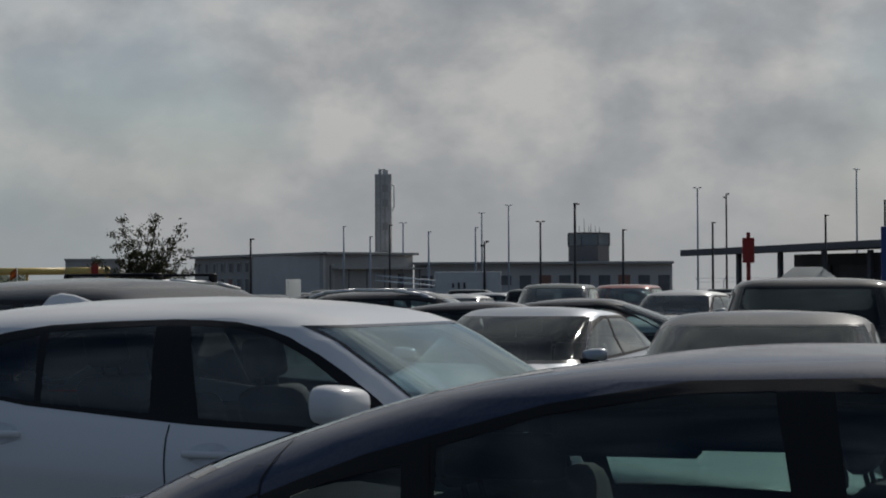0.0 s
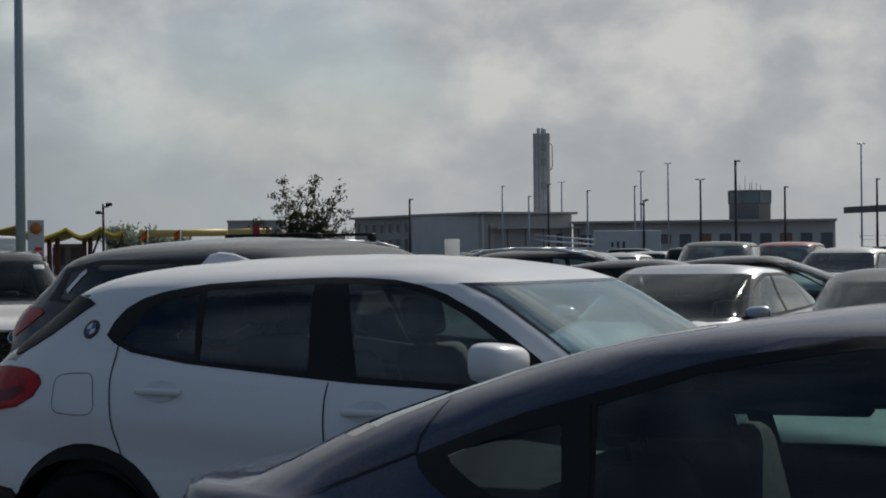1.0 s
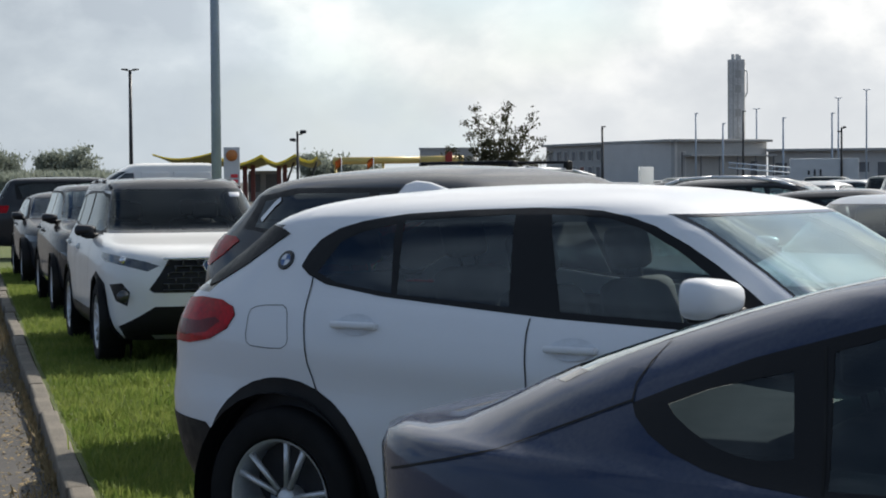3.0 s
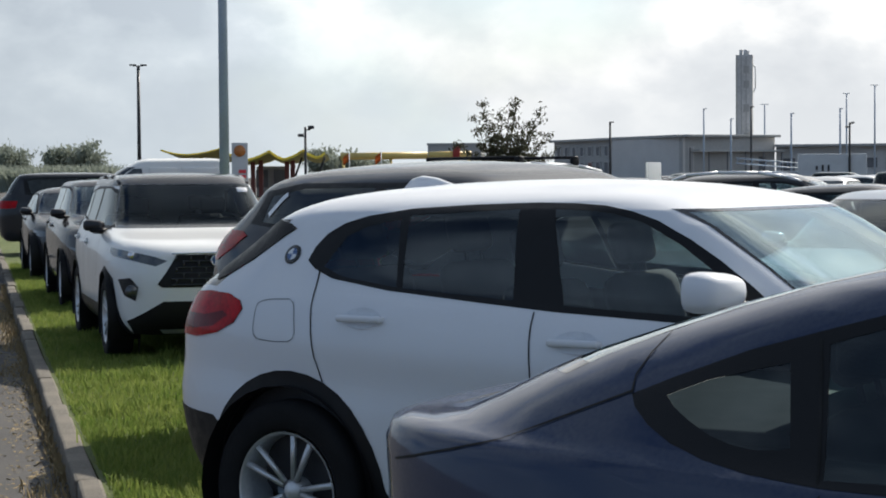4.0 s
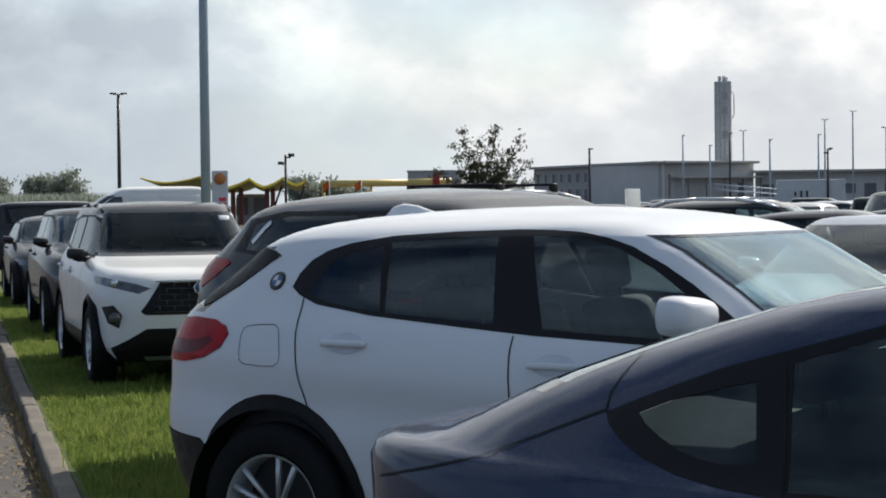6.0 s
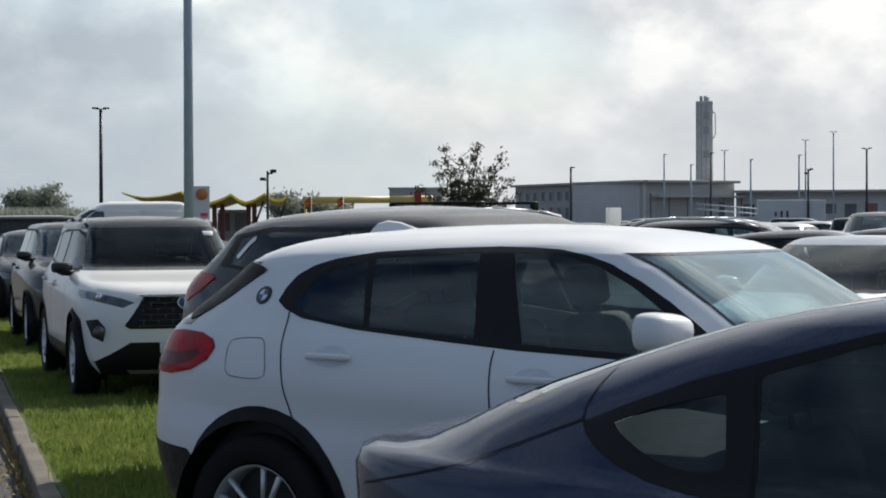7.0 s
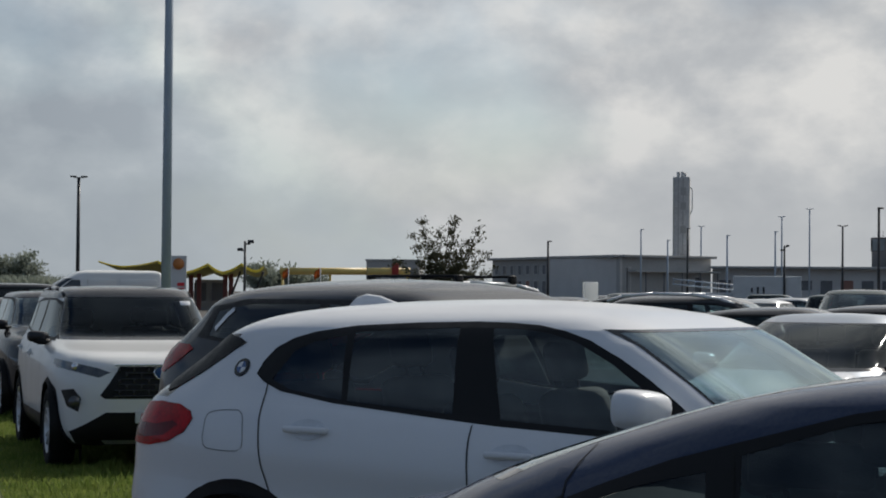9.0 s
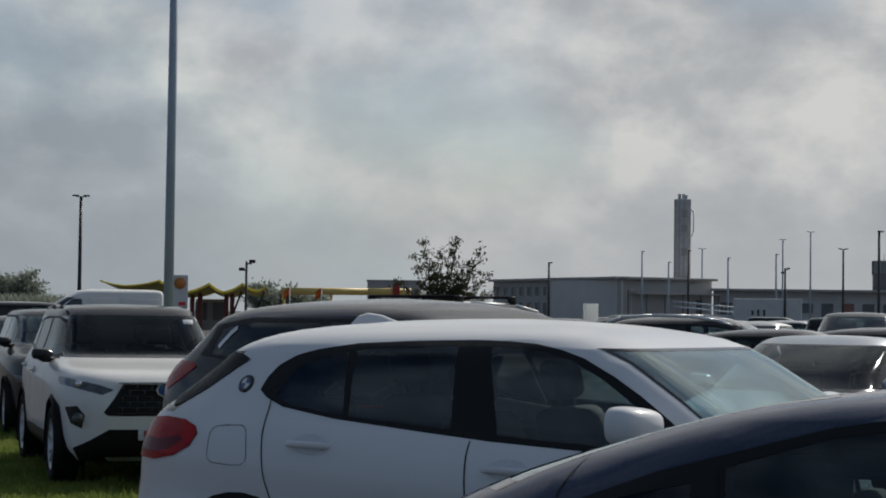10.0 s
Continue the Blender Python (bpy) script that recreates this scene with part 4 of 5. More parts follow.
def lamp_post(x, y, h, r, style, mat, label):
    o = simple("lamp_post", label, "lamp post", "lamp posts")
    bm = bmesh.new()
    add_rod(bm, (0, 0, -0.3), (0, 0, h), r, r * 0.7, 12)
    part("pole", bm, mat, o)
    bm = bmesh.new()
    k = max(0.55, r / 0.17)
    if style == "box":
        add_box(bm, (0.16 * k, 0, h), (0.55 * k, 0.26 * k, 0.14 * k), 0.03, 2)
    elif style == "twin":
        add_box(bm, (0.42 * k, 0, h + 0.05), (0.5 * k, 0.3 * k, 0.12 * k), 0.03, 2)
        add_box(bm, (-0.42 * k, 0, h + 0.05), (0.5 * k, 0.3 * k, 0.12 * k), 0.03, 2)
        add_rod(bm, (-0.4 * k, 0, h), (0.4 * k, 0, h), 0.04 * k, n=6)
    elif style == "camera":
        add_rod(bm, (0, 0, h - 0.12), (0.22, 0, h - 0.12), 0.03, n=6)
        add_box(bm, (0.24, 0, h - 0.02), (0.26, 0.12, 0.14), 0.02, 2)
        add_box(bm, (-0.2, 0, h - 0.35), (0.24, 0.12, 0.13), 0.02, 2)
        add_rod(bm, (0, 0, h - 0.4), (-0.18, 0, h - 0.4), 0.025, n=6)
    part("lamp_head" if style != "camera" else "camera_head", bm, mat, o)
    o.matrix_world = pose(x, y, ground_z(y), 0, 0, random.uniform(-25, 25))
    return o


def drawn_in(x, y):
    """Far things well to the east stand a little nearer to the tower's line."""
    r = x / y
    return x - 0.02 * max(0, r - 0.165) * y


lamp_post(-3.25, 29.82, 9.5, 0.085, "box", STEEL, "tall grey galvanised lamp post beside parked cars")
lamp_post(-16.0, 103.87, 7.7, 0.12, "twin", DARK_STEEL, "dark lamp post with twin heads")
lamp_post(-5.34, 79.82, 3.7, 0.07, "camera", DARK_STEEL, "dark post carrying security cameras")
for x, y, h, st in ((11.1, 119.5, 4.9, "box"), (39.4, 277.2, 11.1, "box"), (30.9, 197.6, 7.3, "box"), (28.0, 167.7, 7.5, "box"), (51.5, 295.5, 12.3, "twin"),
                    (35.2, 186.7, 7.5, "box"), (39.9, 185.8, 7.9, "box"), (59.7, 273.6, 13.0, "twin"), (32.2, 146.5, 5.5, "camera"), (36.6, 145.5, 7.0, "twin"),
                    (23.6, 86.9, 5.7, "box"), (34.4, 115.0, 5.4, "box"), (64.8, 189.2, 12.2, "twin"), (39.8, 113.2, 5.8, "box"), (60.9, 169.4, 10.6, "camera"),
                    (46.4, 110.7, 6.2, "box"), (80.2, 183.2, 13.9, "twin"), (45.6, 100.1, 6.6, "box"), (63.0, 270, 14, "twin")):
    lamp_post(drawn_in(x, y), y, h, 0.05 + y * 0.00035, st, DARK_STEEL if y < 180 else STEEL, "slender lamp post standing in the airport car park")



def building(name, label, x0, y0, x1, y1, depth, h, mat, openings=(), roof_mat=None, eave=0.0, z0=-0.3):
    """A block whose front runs from (x0, y0) to (x1, y1). openings: along, bottom, width, height, material, name."""
    o = simple(name, label, "building")
    L = math.hypot(x1 - x0, y1 - y0)
    bm = bmesh.new()
    add_box(bm, (L / 2, depth / 2, (h + z0) / 2), (L, depth, h - z0), 0.05, 1)
    part("wall", bm, mat, o, smooth=False)
    bm = bmesh.new()
    add_box(bm, (L / 2, depth / 2 - eave / 2, h + 0.2), (L + 0.3, depth + eave + 0.3, 0.4), 0.05, 1)
    part("roof", bm, roof_mat or mat, o, smooth=False)
    for a, b, w, hh, m, nm in openings:
        bm = bmesh.new()
        add_box(bm, (a, -0.02, b + hh / 2), (w, 0.14, hh), 0.02, 1)
        p = part(nm, bm, m, o, smooth=False)
        if nm == "window":
            bm = bmesh.new()
            for s in (-1, 1):
                add_box(bm, (a + s * w / 2, -0.10, b + hh / 2), (0.09, 0.12, hh + 0.1))
                add_box(bm, (a, -0.10, b + hh / 2 + s * hh / 2), (w + 0.1, 0.12, 0.09))
            part("window_frame", bm, RENDER_PALE_HAZED, p, smooth=False)
    o.matrix_world = pose(x0, y0, 0, 0, 0, math.degrees(math.atan2(y1 - y0, x1 - x0)))
    return o


random.seed(4)
# two-storey wing, seen along its side, and its gable
ops = []
for i in range(14):
    ops.append((2.0 + i * 3.0, 4.6, 1.4, 1.6, DARK_WIN_HAZED, "window"))
    ops.append((2.0 + i * 3.0, 0.9, 1.6, 2.7, DARK_WIN_HAZED if i % 4 else BROWN_DOOR, "window"))
building("terminal_wing", "grey two-storey wing with rows of dark windows", 20.9, 329.3, 37.6, 287.5, 12, 7.1, RENDER_GREY_HAZED, ops, RENDER_GREY_HAZED, 0.8)
building("terminal_hall", "pale grey flat-roofed hall of an airport building", 37.7, 287.5, 53.0, 295.3, 20, 7.1, RENDER_PALE_HAZED,
         [(1.4, 0.4, 0.9, 5.2, DARK_WIN_HAZED, "window"), (3.0, 0.4, 0.9, 5.2, DARK_WIN_HAZED, "window"), (6.5, 0.2, 1.4, 4.0, DARK_WIN_HAZED, "window"), (8.6, 0.2, 1.2, 4.0, DARK_WIN_HAZED, "window"), (11.3, 0.2, 2.6, 4.0, BROWN_DOOR, "door"), (14.6, 0.2, 1.4, 4.0, DARK_WIN_HAZED, "window")], RENDER_GREY_HAZED, 1.2)
ops = [(2.0 + i * 3.1, 0.3 + 2.0 * (i % 3 == 1), 1.9, 3.6 - 2.0 * (i % 3 == 1), BROWN_DOOR if i % 4 == 2 else DARK_WIN_HAZED, "door" if i % 4 == 2 else "window") for i in range(13)]
building("low_terminal", "long low terminal building with a deep flat roof", 53.2, 295.3, 92.5, 285.4, 18, 5.6, RENDER_PALE_HAZED, ops, RENDER_GREY_HAZED, 1.6)
building("far_block", "distant flat-roofed grey block behind a tree", -1.0, 342, 8.5, 341, 10, 7.0, RENDER_GREY_HAZED, [(2, 3.8, 1.5, 1.5, DARK_WIN_HAZED, "window"), (5, 3.8, 1.5, 1.5, DARK_WIN_HAZED, "window"), (8, 3.8, 1.2, 1.5, DARK_WIN_HAZED, "window")])


def drill_tower():
    o = simple("drill_tower", "tall narrow concrete training tower with pipes", "tower")
    bm = bmesh.new()
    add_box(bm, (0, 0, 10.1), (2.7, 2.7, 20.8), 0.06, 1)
    part("shaft", bm, TOWER_CONC_HAZED, o, smooth=False)
    for i, z in enumerate((7.5, 12.0, 15.8, 18.2)):
        bm = bmesh.new()
        add_box(bm, (0.35, -1.37, z), (0.9, 0.1, 1.2), 0.02, 1)
        part("opening", bm, RENDER_GREY_HAZED, o, smooth=False)
    for x in (-1.2, -0.45, 0.3):
        bm = bmesh.new()
        add_box(bm, (x, -1.4, 10), (0.16, 0.14, 20.5))
        part("rib", bm, RENDER_GREY_HAZED, o, smooth=False)
    bm = bmesh.new()
    add_rod(bm, (1.45, -0.9, 14.5), (1.75, -0.9, 15.3), 0.10, n=8)
    add_rod(bm, (1.75, -0.9, 15.2), (1.75, -0.9, 18.5), 0.10, n=8)
    add_rod(bm, (1.75, -0.9, 18.5), (1.35, -0.9, 18.9), 0.10, n=8)
    part("pipe", bm, SIGN_WHITE, o)
    for x, h in ((-0.55, 0.9), (0.1, 0.9), (0.5, 0.7)):
        bm = bmesh.new()
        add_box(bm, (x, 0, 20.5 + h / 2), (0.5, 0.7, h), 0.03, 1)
        part("vent_hood", bm, TOWER_CONC_HAZED, o, smooth=False)
    o.matrix_world = pose(50.05, 306, 0, 0, 0, -12)


drill_tower()


def control_tower():
    o = simple("control_tower", "dark glazed control room with antennas on a roof", "tower")
    bm = bmesh.new()
    add_lathe(bm, [(3.55, 0), (3.55, 8.35), (3.65, 8.4), (3.65, 8.5)], 8)
    part("base", bm, GREY_WALL, o, smooth=False)
    for i in range(8):
        a0, a1 = 2 * math.pi * i / 8, 2 * math.pi * (i + 1) / 8
        bm = bmesh.new()
        v = [(3.55, a0, 8.5), (3.55, a1, 8.5), (3.58, a1, 10.35), (3.58, a0, 10.35)]
        bm.faces.new([bm.verts.new((r * math.cos(a), r * math.sin(a), z)) for r, a, z in v])
        bmesh.ops.solidify(bm, geom=bm.faces[:], thickness=0.06)
        part("pane", bm, TOWER_GLASS, o, smooth=False)
        bm = bmesh.new()
        add_rod(bm, (3.6 * math.cos(a0), 3.6 * math.sin(a0), 8.45), (3.62 * math.cos(a0), 3.62 * math.sin(a0), 10.4), 0.09, n=6)
        part("mullion", bm, GREY_WALL, o)
    bm = bmesh.new()
    add_lathe(bm, [(0.01, 10.3), (3.68, 10.35), (3.68, 10.6), (0.01, 10.75)], 8)
    part("roof", bm, GREY_WALL, o, smooth=False)
    for x, y, h in ((-1.7, 0, 1.1), (-0.6, 0.4, 2.4), (-0.2, -0.5, 1.2), (0.5, 0.2, 1.5), (1.2, 0, 1.2), (2.1, 0.3, 1.0)):
        bm = bmesh.new()
        add_rod(bm, (x, y, 10.6), (x, y, 10.6 + h), 0.05, 0.03, 6)
        part("antenna", bm, DARK_STEEL, o)
    o.matrix_world = pose(83.4, 301.5, 0.3, 0, 0, 10)


TOWER_GLASS = surface("blue_grey_glazing", (0.34, 0.40, 0.44), 0.2, scale=0.8, vary=0.25)
GREY_WALL = surface("dark_grey_wall", (0.15, 0.152, 0.158), 0.7, scale=0.4, vary=0.15)
control_tower()


def canopy_hall():
    """A low hall on the far side with a wide dark roof on columns."""
    o = simple("canopy_hall", "low dark-roofed rental hall open on columns", "building")
    a, b = Vector((47.8, 142.2, 0)), Vector((60.0, 112.0, 0))
    L = (b - a).length
    bm = bmesh.new()
    vs = [bm.verts.new(p) for p in ((-1.5, 0, 4.15), (L, -2, 4.55), (L, 14, 4.9), (2, 14, 4.9))]
    bm.faces.new(vs)
    g = bmesh.ops.extrude_face_region(bm, geom=bm.faces[:])
    for v in g["geom"]:
        if isinstance(v, bmesh.types.BMVert):
            v.co.z += 0.5
    bmesh.ops.recalc_face_normals(bm, faces=bm.faces[:])
    part("roof", bm, GREY_WALL, o, smooth=False)
    for i in range(7):
        bm = bmesh.new()
        add_box(bm, (4 + i * 4.6, 1.2, 2.0), (0.35, 0.35, 4.6), 0.03, 1)
        part("column", bm, GREY_WALL, o, smooth=False)
    bm = bmesh.new()
    add_box(bm, (L / 2 + 1, 9, 2.0), (L - 2, 0.3, 4.6))
    part("back_wall", bm, GREY_WALL, o, smooth=False)
    for i in range(7):
        bm = bmesh.new()
        add_box(bm, (4.6 + i * 4.4, 8.7, 1.9), (3.4, 0.2, 3.0), 0.02, 1)
        part("window", bm, DARK_WIN_HAZED, o, smooth=False)
    ang = math.degrees(math.atan2(b.y - a.y, b.x - a.x))
    o.matrix_world = pose(a.x, a.y, 0, 0, 0, ang)


canopy_hall()


def box_sign(name, label, x, y, w, h, z0, mat, deg=0, extra=()):
    o = simple(name, label, "sign")
    bm = bmesh.new()
    add_box(bm, (0, 0, z0 + h / 2), (w, 0.25, h), 0.03, 2)
    part("board", bm, mat, o, smooth=False)
    if z0 > 0.2:
        bm = bmesh.new()
        add_box(bm, (0, 0.05, z0 / 2 - 0.1), (w * 0.35, 0.14, z0 + 0.2), 0.02, 1)
        part("post", bm, mat, o, smooth=False)
    for nm, cx, cz, sw, sh, m in extra:
        bm = bmesh.new()
        add_box(bm, (cx, -0.14, cz), (sw, 0.05, sh), min(sw, sh) * 0.2, 2)
        part(nm, bm, m, o, smooth=False)
    o.matrix_world = pose(x, y, ground_z(y), 0, 0, deg)
    return o


BANNER = leaf_mat("white_translucent_sheet", (0.80, 0.82, 0.82), (0.88, 0.89, 0.88), 0.6)
ORANGE = surface("sign_orange", (0.55, 0.20, 0.05), 0.5, scale=2, vary=0.1)
PRICE_RED = surface("price_display_red", (0.75, 0.05, 0.06), 0.5, scale=2, vary=0.1)
box_sign("price_sign", "tall pale fuel price sign with orange emblem and red bars", -11.1, 109.4, 0.92, 3.6, 0, SIGN_WHITE, 6,
         [("price_bar", 0.14, 1.95, 0.42, 0.2, PRICE_RED), ("price_bar", 0.14, 1.65, 0.42, 0.2, PRICE_RED), ("lower_band", 0, 1.15, 0.8, 0.06, SIGN_BLUE)])
o = bpy.data.objects["price_sign"]
bm = bmesh.new()
bmesh.ops.create_circle(bm, cap_ends=True, segments=24, radius=0.33, matrix=Matrix.Translation((0, -0.15, 3.12)) @ Matrix.Rotation(radians(90), 4, 'X'))
g = bmesh.ops.extrude_face_region(bm, geom=bm.faces[:])
for v in g["geom"]:
    if isinstance(v, bmesh.types.BMVert):
        v.co.y -= 0.05
part("emblem", bm, ORANGE, o, "round orange emblem")
box_sign("red_sign", "red upright sign on a red post", 34.55, 93.7, 0.62, 1.3, 3.0, SIGN_RED, -20, [("finial", 0, 4.4, 0.2, 0.35, SIGN_RED)])
box_sign("blue_sign", "blue upright sign board on a dark post", 37.05, 81.9, 0.75, 2.9, 1.6, SIGN_BLUE, -20)
box_sign("white_board", "white translucent upright board among parked cars", 7.12, 61.6, 0.46, 1.5, 0.5, BANNER, 8)


def fuel_station():
    """A folded canopy: a wide low wing at one end, then steeper folds on columns."""
    o = simple("fuel_station", "fuel station with a folded yellow canopy on rust-red columns", "fuel station")
    # along the front edge: x, front height, rear height
    crest = [(-23.6, 3.95, 3.80), (-21.4, 3.52, 2.86), (-18.5, 4.02, 3.08), (-16.3, 3.02, 2.70), (-14.2, 3.82, 3.15), (-12.9, 3.10, 2.75), (-11.3, 3.86, 3.2), (-10.1, 3.25, 2.85), (-9.4, 3.65, 3.2)]
    for i, (a, b) in enumerate(zip(crest, crest[1:])):
        bm = bmesh.new()
        n = 6
        for k in range(n):                      # each leaf sags a little between its edges
            u, v = k / n, (k + 1) / n
            q = []
            for f, back in ((u, 0), (v, 0), (v, 1), (u, 1)):
                z = (a[2] + (b[2] - a[2]) * f) if back else (a[1] + (b[1] - a[1]) * f)
                q.append(bm.verts.new((a[0] + (b[0] - a[0]) * f, 165.2 + 6.5 * back, z - 0.10 * math.sin(math.pi * f))))
            bm.faces.new(q)
        bmesh.ops.remove_doubles(bm, verts=bm.verts[:], dist=0.001)
        bmesh.ops.solidify(bm, geom=bm.faces[:], thickness=0.10)
        fold = part("canopy_fold", bm, CANOPY_OLIVE, o, smooth=False)
        bm = bmesh.new()
        hgt = 0.10 if i < 2 else 0.26
        for k in range(n):
            u, v = k / n, (k + 1) / n
            p = [(a[0] + (b[0] - a[0]) * f, a[1] + (b[1] - a[1]) * f - 0.10 * math.sin(math.pi * f)) for f in (u, v)]
            bm.faces.new([bm.verts.new((x, 165.13, z)) for x, z in ((p[0][0], p[0][1] + .06), (p[1][0], p[1][1] + .06), (p[1][0], p[1][1] + .06 - hgt), (p[0][0], p[0][1] + .06 - hgt))])
        bmesh.ops.remove_doubles(bm, verts=bm.verts[:], dist=0.001)
        bmesh.ops.solidify(bm, geom=bm.faces[:], thickness=0.06)
        part("fascia", bm, CANOPY_YELLOW, fold, smooth=False)
    for x in (-20.6, -15.9, -15.2, -12.9, -12.4):
        bm = bmesh.new()
        add_box(bm, (x, 168.0, 1.35), (0.38, 0.5, 3.3), 0.03, 1)
        part("column", bm, RUST_RED, o, smooth=False)
    for x in (-12.0, -10.0):
        bm = bmesh.new()
        add_rod(bm, (x - 0.5, 167.6, 0.6), (x + 0.5, 166.8, 3.2), 0.10, n=6)
        part("brace", bm, DARK_STEEL, o)
    bm = bmesh.new()
    add_box(bm, (-14.6, 172.4, 1.1), (2.6, 2.0, 2.8), 0.05, 1)
    part("kiosk", bm, RENDER_GREY_HAZED, o, smooth=False)
    for x in (-15.4, -13.8):
        bm = bmesh.new()
        add_box(bm, (x, 171.35, 1.4), (1.1, 0.12, 1.6), 0.02, 1)
        part("window", bm, DARK_WIN_HAZED, o, smooth=False)


fuel_station()


def height_barrier():
    o = simple("height_barrier", "yellow overhead height-limit beam with red lamp box", "barrier")
    for xa, xb, m in ((-3.4, -0.2, YELLOW), (-0.18, 1.4, YELLOW)):
        bm = bmesh.new()
        add_rod(bm, (xa, 0, 2.35), (xb, 0, 2.37), 0.13 if xa < -1 else 0.15, n=14)
        part("beam", bm, m, o)
    for x in (-3.3, -1.55, 1.3):
        bm = bmesh.new()
        add_rod(bm, (x, 0, -0.3), (x, 0, 2.3), 0.05, n=8)
        part("post", bm, YELLOW, o)
    bm = bmesh.new()
    add_box(bm, (0.85, -0.1, 2.45), (0.26, 0.3, 0.45), 0.03, 2)
    part("lamp_box", bm, SIGN_RED, o, "red lamp box")
    o.matrix_world = pose(0, 70, -0.09)


height_barrier()


def flag(x, y, h, m):
    o = simple("small_flag", "small orange and white flag on a thin pole", "flag", "small flags")
    bm = bmesh.new()
    add_rod(bm, (0, 0, -0.2), (0, 0, h), 0.02, n=6)
    part("pole", bm, SIGN_WHITE, o)
    bm = bmesh.new()
    rows = [[bm.verts.new((-0.22 * i / 5, 0.04 * math.sin(i * 1.4), h - 0.30 * j / 2 - 0.16 * i / 5)) for i in range(6)] for j in range(3)]
    for r0, r1 in zip(rows, rows[1:]):
        for i in range(5):
            bm.faces.new((r0[i], r0[i + 1], r1[i + 1], r1[i]))
    bmesh.ops.solidify(bm, geom=bm.faces[:], thickness=0.01)
    part("cloth", bm, m, o)
    o.matrix_world = pose(x, y, -0.09)


flag(-2.95, 67, 2.45, ORANGE)
flag(-1.8, 66, 2.45, ORANGE)


def white_van():
    o = simple("white_van", "white high-roofed delivery van parked behind cars", "van", "parked vans")
    lv = [(4.4, .3, -1.0, .3, .9, 6, 10), (4.75, .5, -1.1, .5, .98, 5, 12), (4.8, .9, -1.1, .9, 1.0, 4.5, 12), (4.6, 1.2, -1.1, 1.3, 1.0, 4.5, 12),
          (3.9, 1.45, -1.1, 1.6, .98, 5, 12), (3.4, 1.9, -1.08, 1.9, .93, 5, 12), (2.85, 2.25, -1.05, 2.3, .88, 5, 12), (2.55, 2.42, -1.0, 2.44, .78, 5, 10), (2.2, 2.5, -.8, 2.5, .5, 4, 6), (2.0, 2.52, -.5, 2.52, .05, 2, 2)]
    bm = shell(lv, 56, 3)
    k = lambda f: f.normal.x > 0.12
    cut_region(bm, [(-.84, 1.42), (-.80, 2.12), (.80, 2.12), (.84, 1.42)], 1, "end", k)
    ws = take(bm, 1, 0.002)
    sd = lambda f: abs(f.normal.y) > 0.45
    cut_region(bm, [(2.45, 1.5), (2.5, 2.05), (2.85, 2.05), (3.5, 1.5)], 2, "side", sd)
    sw = take(bm, 2, 0.002)
    part("body", bm, WHITE_PAINT_B, o)
    part("windscreen", ws, DARK_GLASS, o)
    part("side_window", sw, DARK_GLASS, o)
    for x0, x1 in ((1.0, 2.2), (-.8, .8)):
        for s in (-1, 1):
            bm = bmesh.new()
            add_box(bm, ((x0 + x1) / 2, s * 0.955, 1.85), (x1 - x0, 0.05, 0.5), 0.02, 2)
            part("side_panel", bm, WHITE_PAINT_B, o)
    for x in (0, 3.7):
        for s in (-1, 1):
            make_wheel(o, (x, s * .9, .34), .34, s)
    return o


DARK_GLASS = surface("dark_glass", (0.03, 0.04, 0.05), 0.08, scale=2, vary=0.2, spec=0.8)
VAN = white_van()
VAN.matrix_world = pose(-11.15, 89.6, -0.09, 0, 0, 90 - 252) @ Matrix.Diagonal((1.08, 1.05, 1.0, 1))


from mathutils.bvhtree import BVHTree

# ---- roof rails on the black suv ----
for s in (-1, 1):
    bm = bmesh.new()
    pts = [(-.45, .60, 1.63), (-.3, .60, 1.69), (.3, .60, 1.715), (1.0, .60, 1.70), (1.35, .60, 1.64)]
    for p, q in zip(pts, pts[1:]):
        add_rod(bm, (p[0], s * p[1], p[2]), (q[0], s * q[1], q[2]), 0.02, n=8)
    part("roof_rail", bm, SATIN, RAILS)
for x in (.15, .95):
    bm = bmesh.new()
    add_box(bm, (x, 0, 1.78), (0.07, 1.26, 0.028), 0.012, 2)
    bar = part("crossbar", bm, TRIM, RAILS)
    for s in (-1, 1):
        bm = bmesh.new()
        add_box(bm, (x, s * .60, 1.745), (0.10, 0.05, 0.09), 0.015, 2)
        part("bar_foot", bm, TRIM, bar)

for s in (-1, 1):
    bm = bmesh.new()
    pts = [(-.30, .60, 1.42), (-.1, .57, 1.50), (.35, .56, 1.535), (.9, .56, 1.53), (1.3, .58, 1.47), (1.5, .60, 1.40)]
    for p, q in zip(pts, pts[1:]):
        add_rod(bm, (p[0], s * p[1], p[2]), (q[0], s * q[1], q[2]), 0.024, n=8)
    part("roof_rail", bm, SATIN, ESTATE, "bright silver roof rail")

_dk = BVHTree.FromBMesh(shell([(a, b * 1.65 / 1.505, c, d * 1.65 / 1.505, w, n0, n1) for a, b, c, d, w, n0, n1 in X2_LEVELS[:3] + X2_LEVELS[4:]]))
for s in (-1, 1):
    part("chrome_trim", ribbon(_dk, [(-.02, 1.34), (.06, 1.43), (.10, 1.46)], s, .035, .006), CHROME, DARK3, "bright chrome pillar trim")

# ---- white crossover: fin and round badges ----
bm = bmesh.new()
sec = [(-.13, .0), (-.10, .045), (-.05, .058), (.02, .05), (.09, .028), (.17, .0)]
rows = []
for f in (-1, -.5, 0, .5, 1):
    rows.append([bm.verts.new((x + .0, f * .03, z * (1 - f * f) ** .5 - .012)) for x, z in sec])
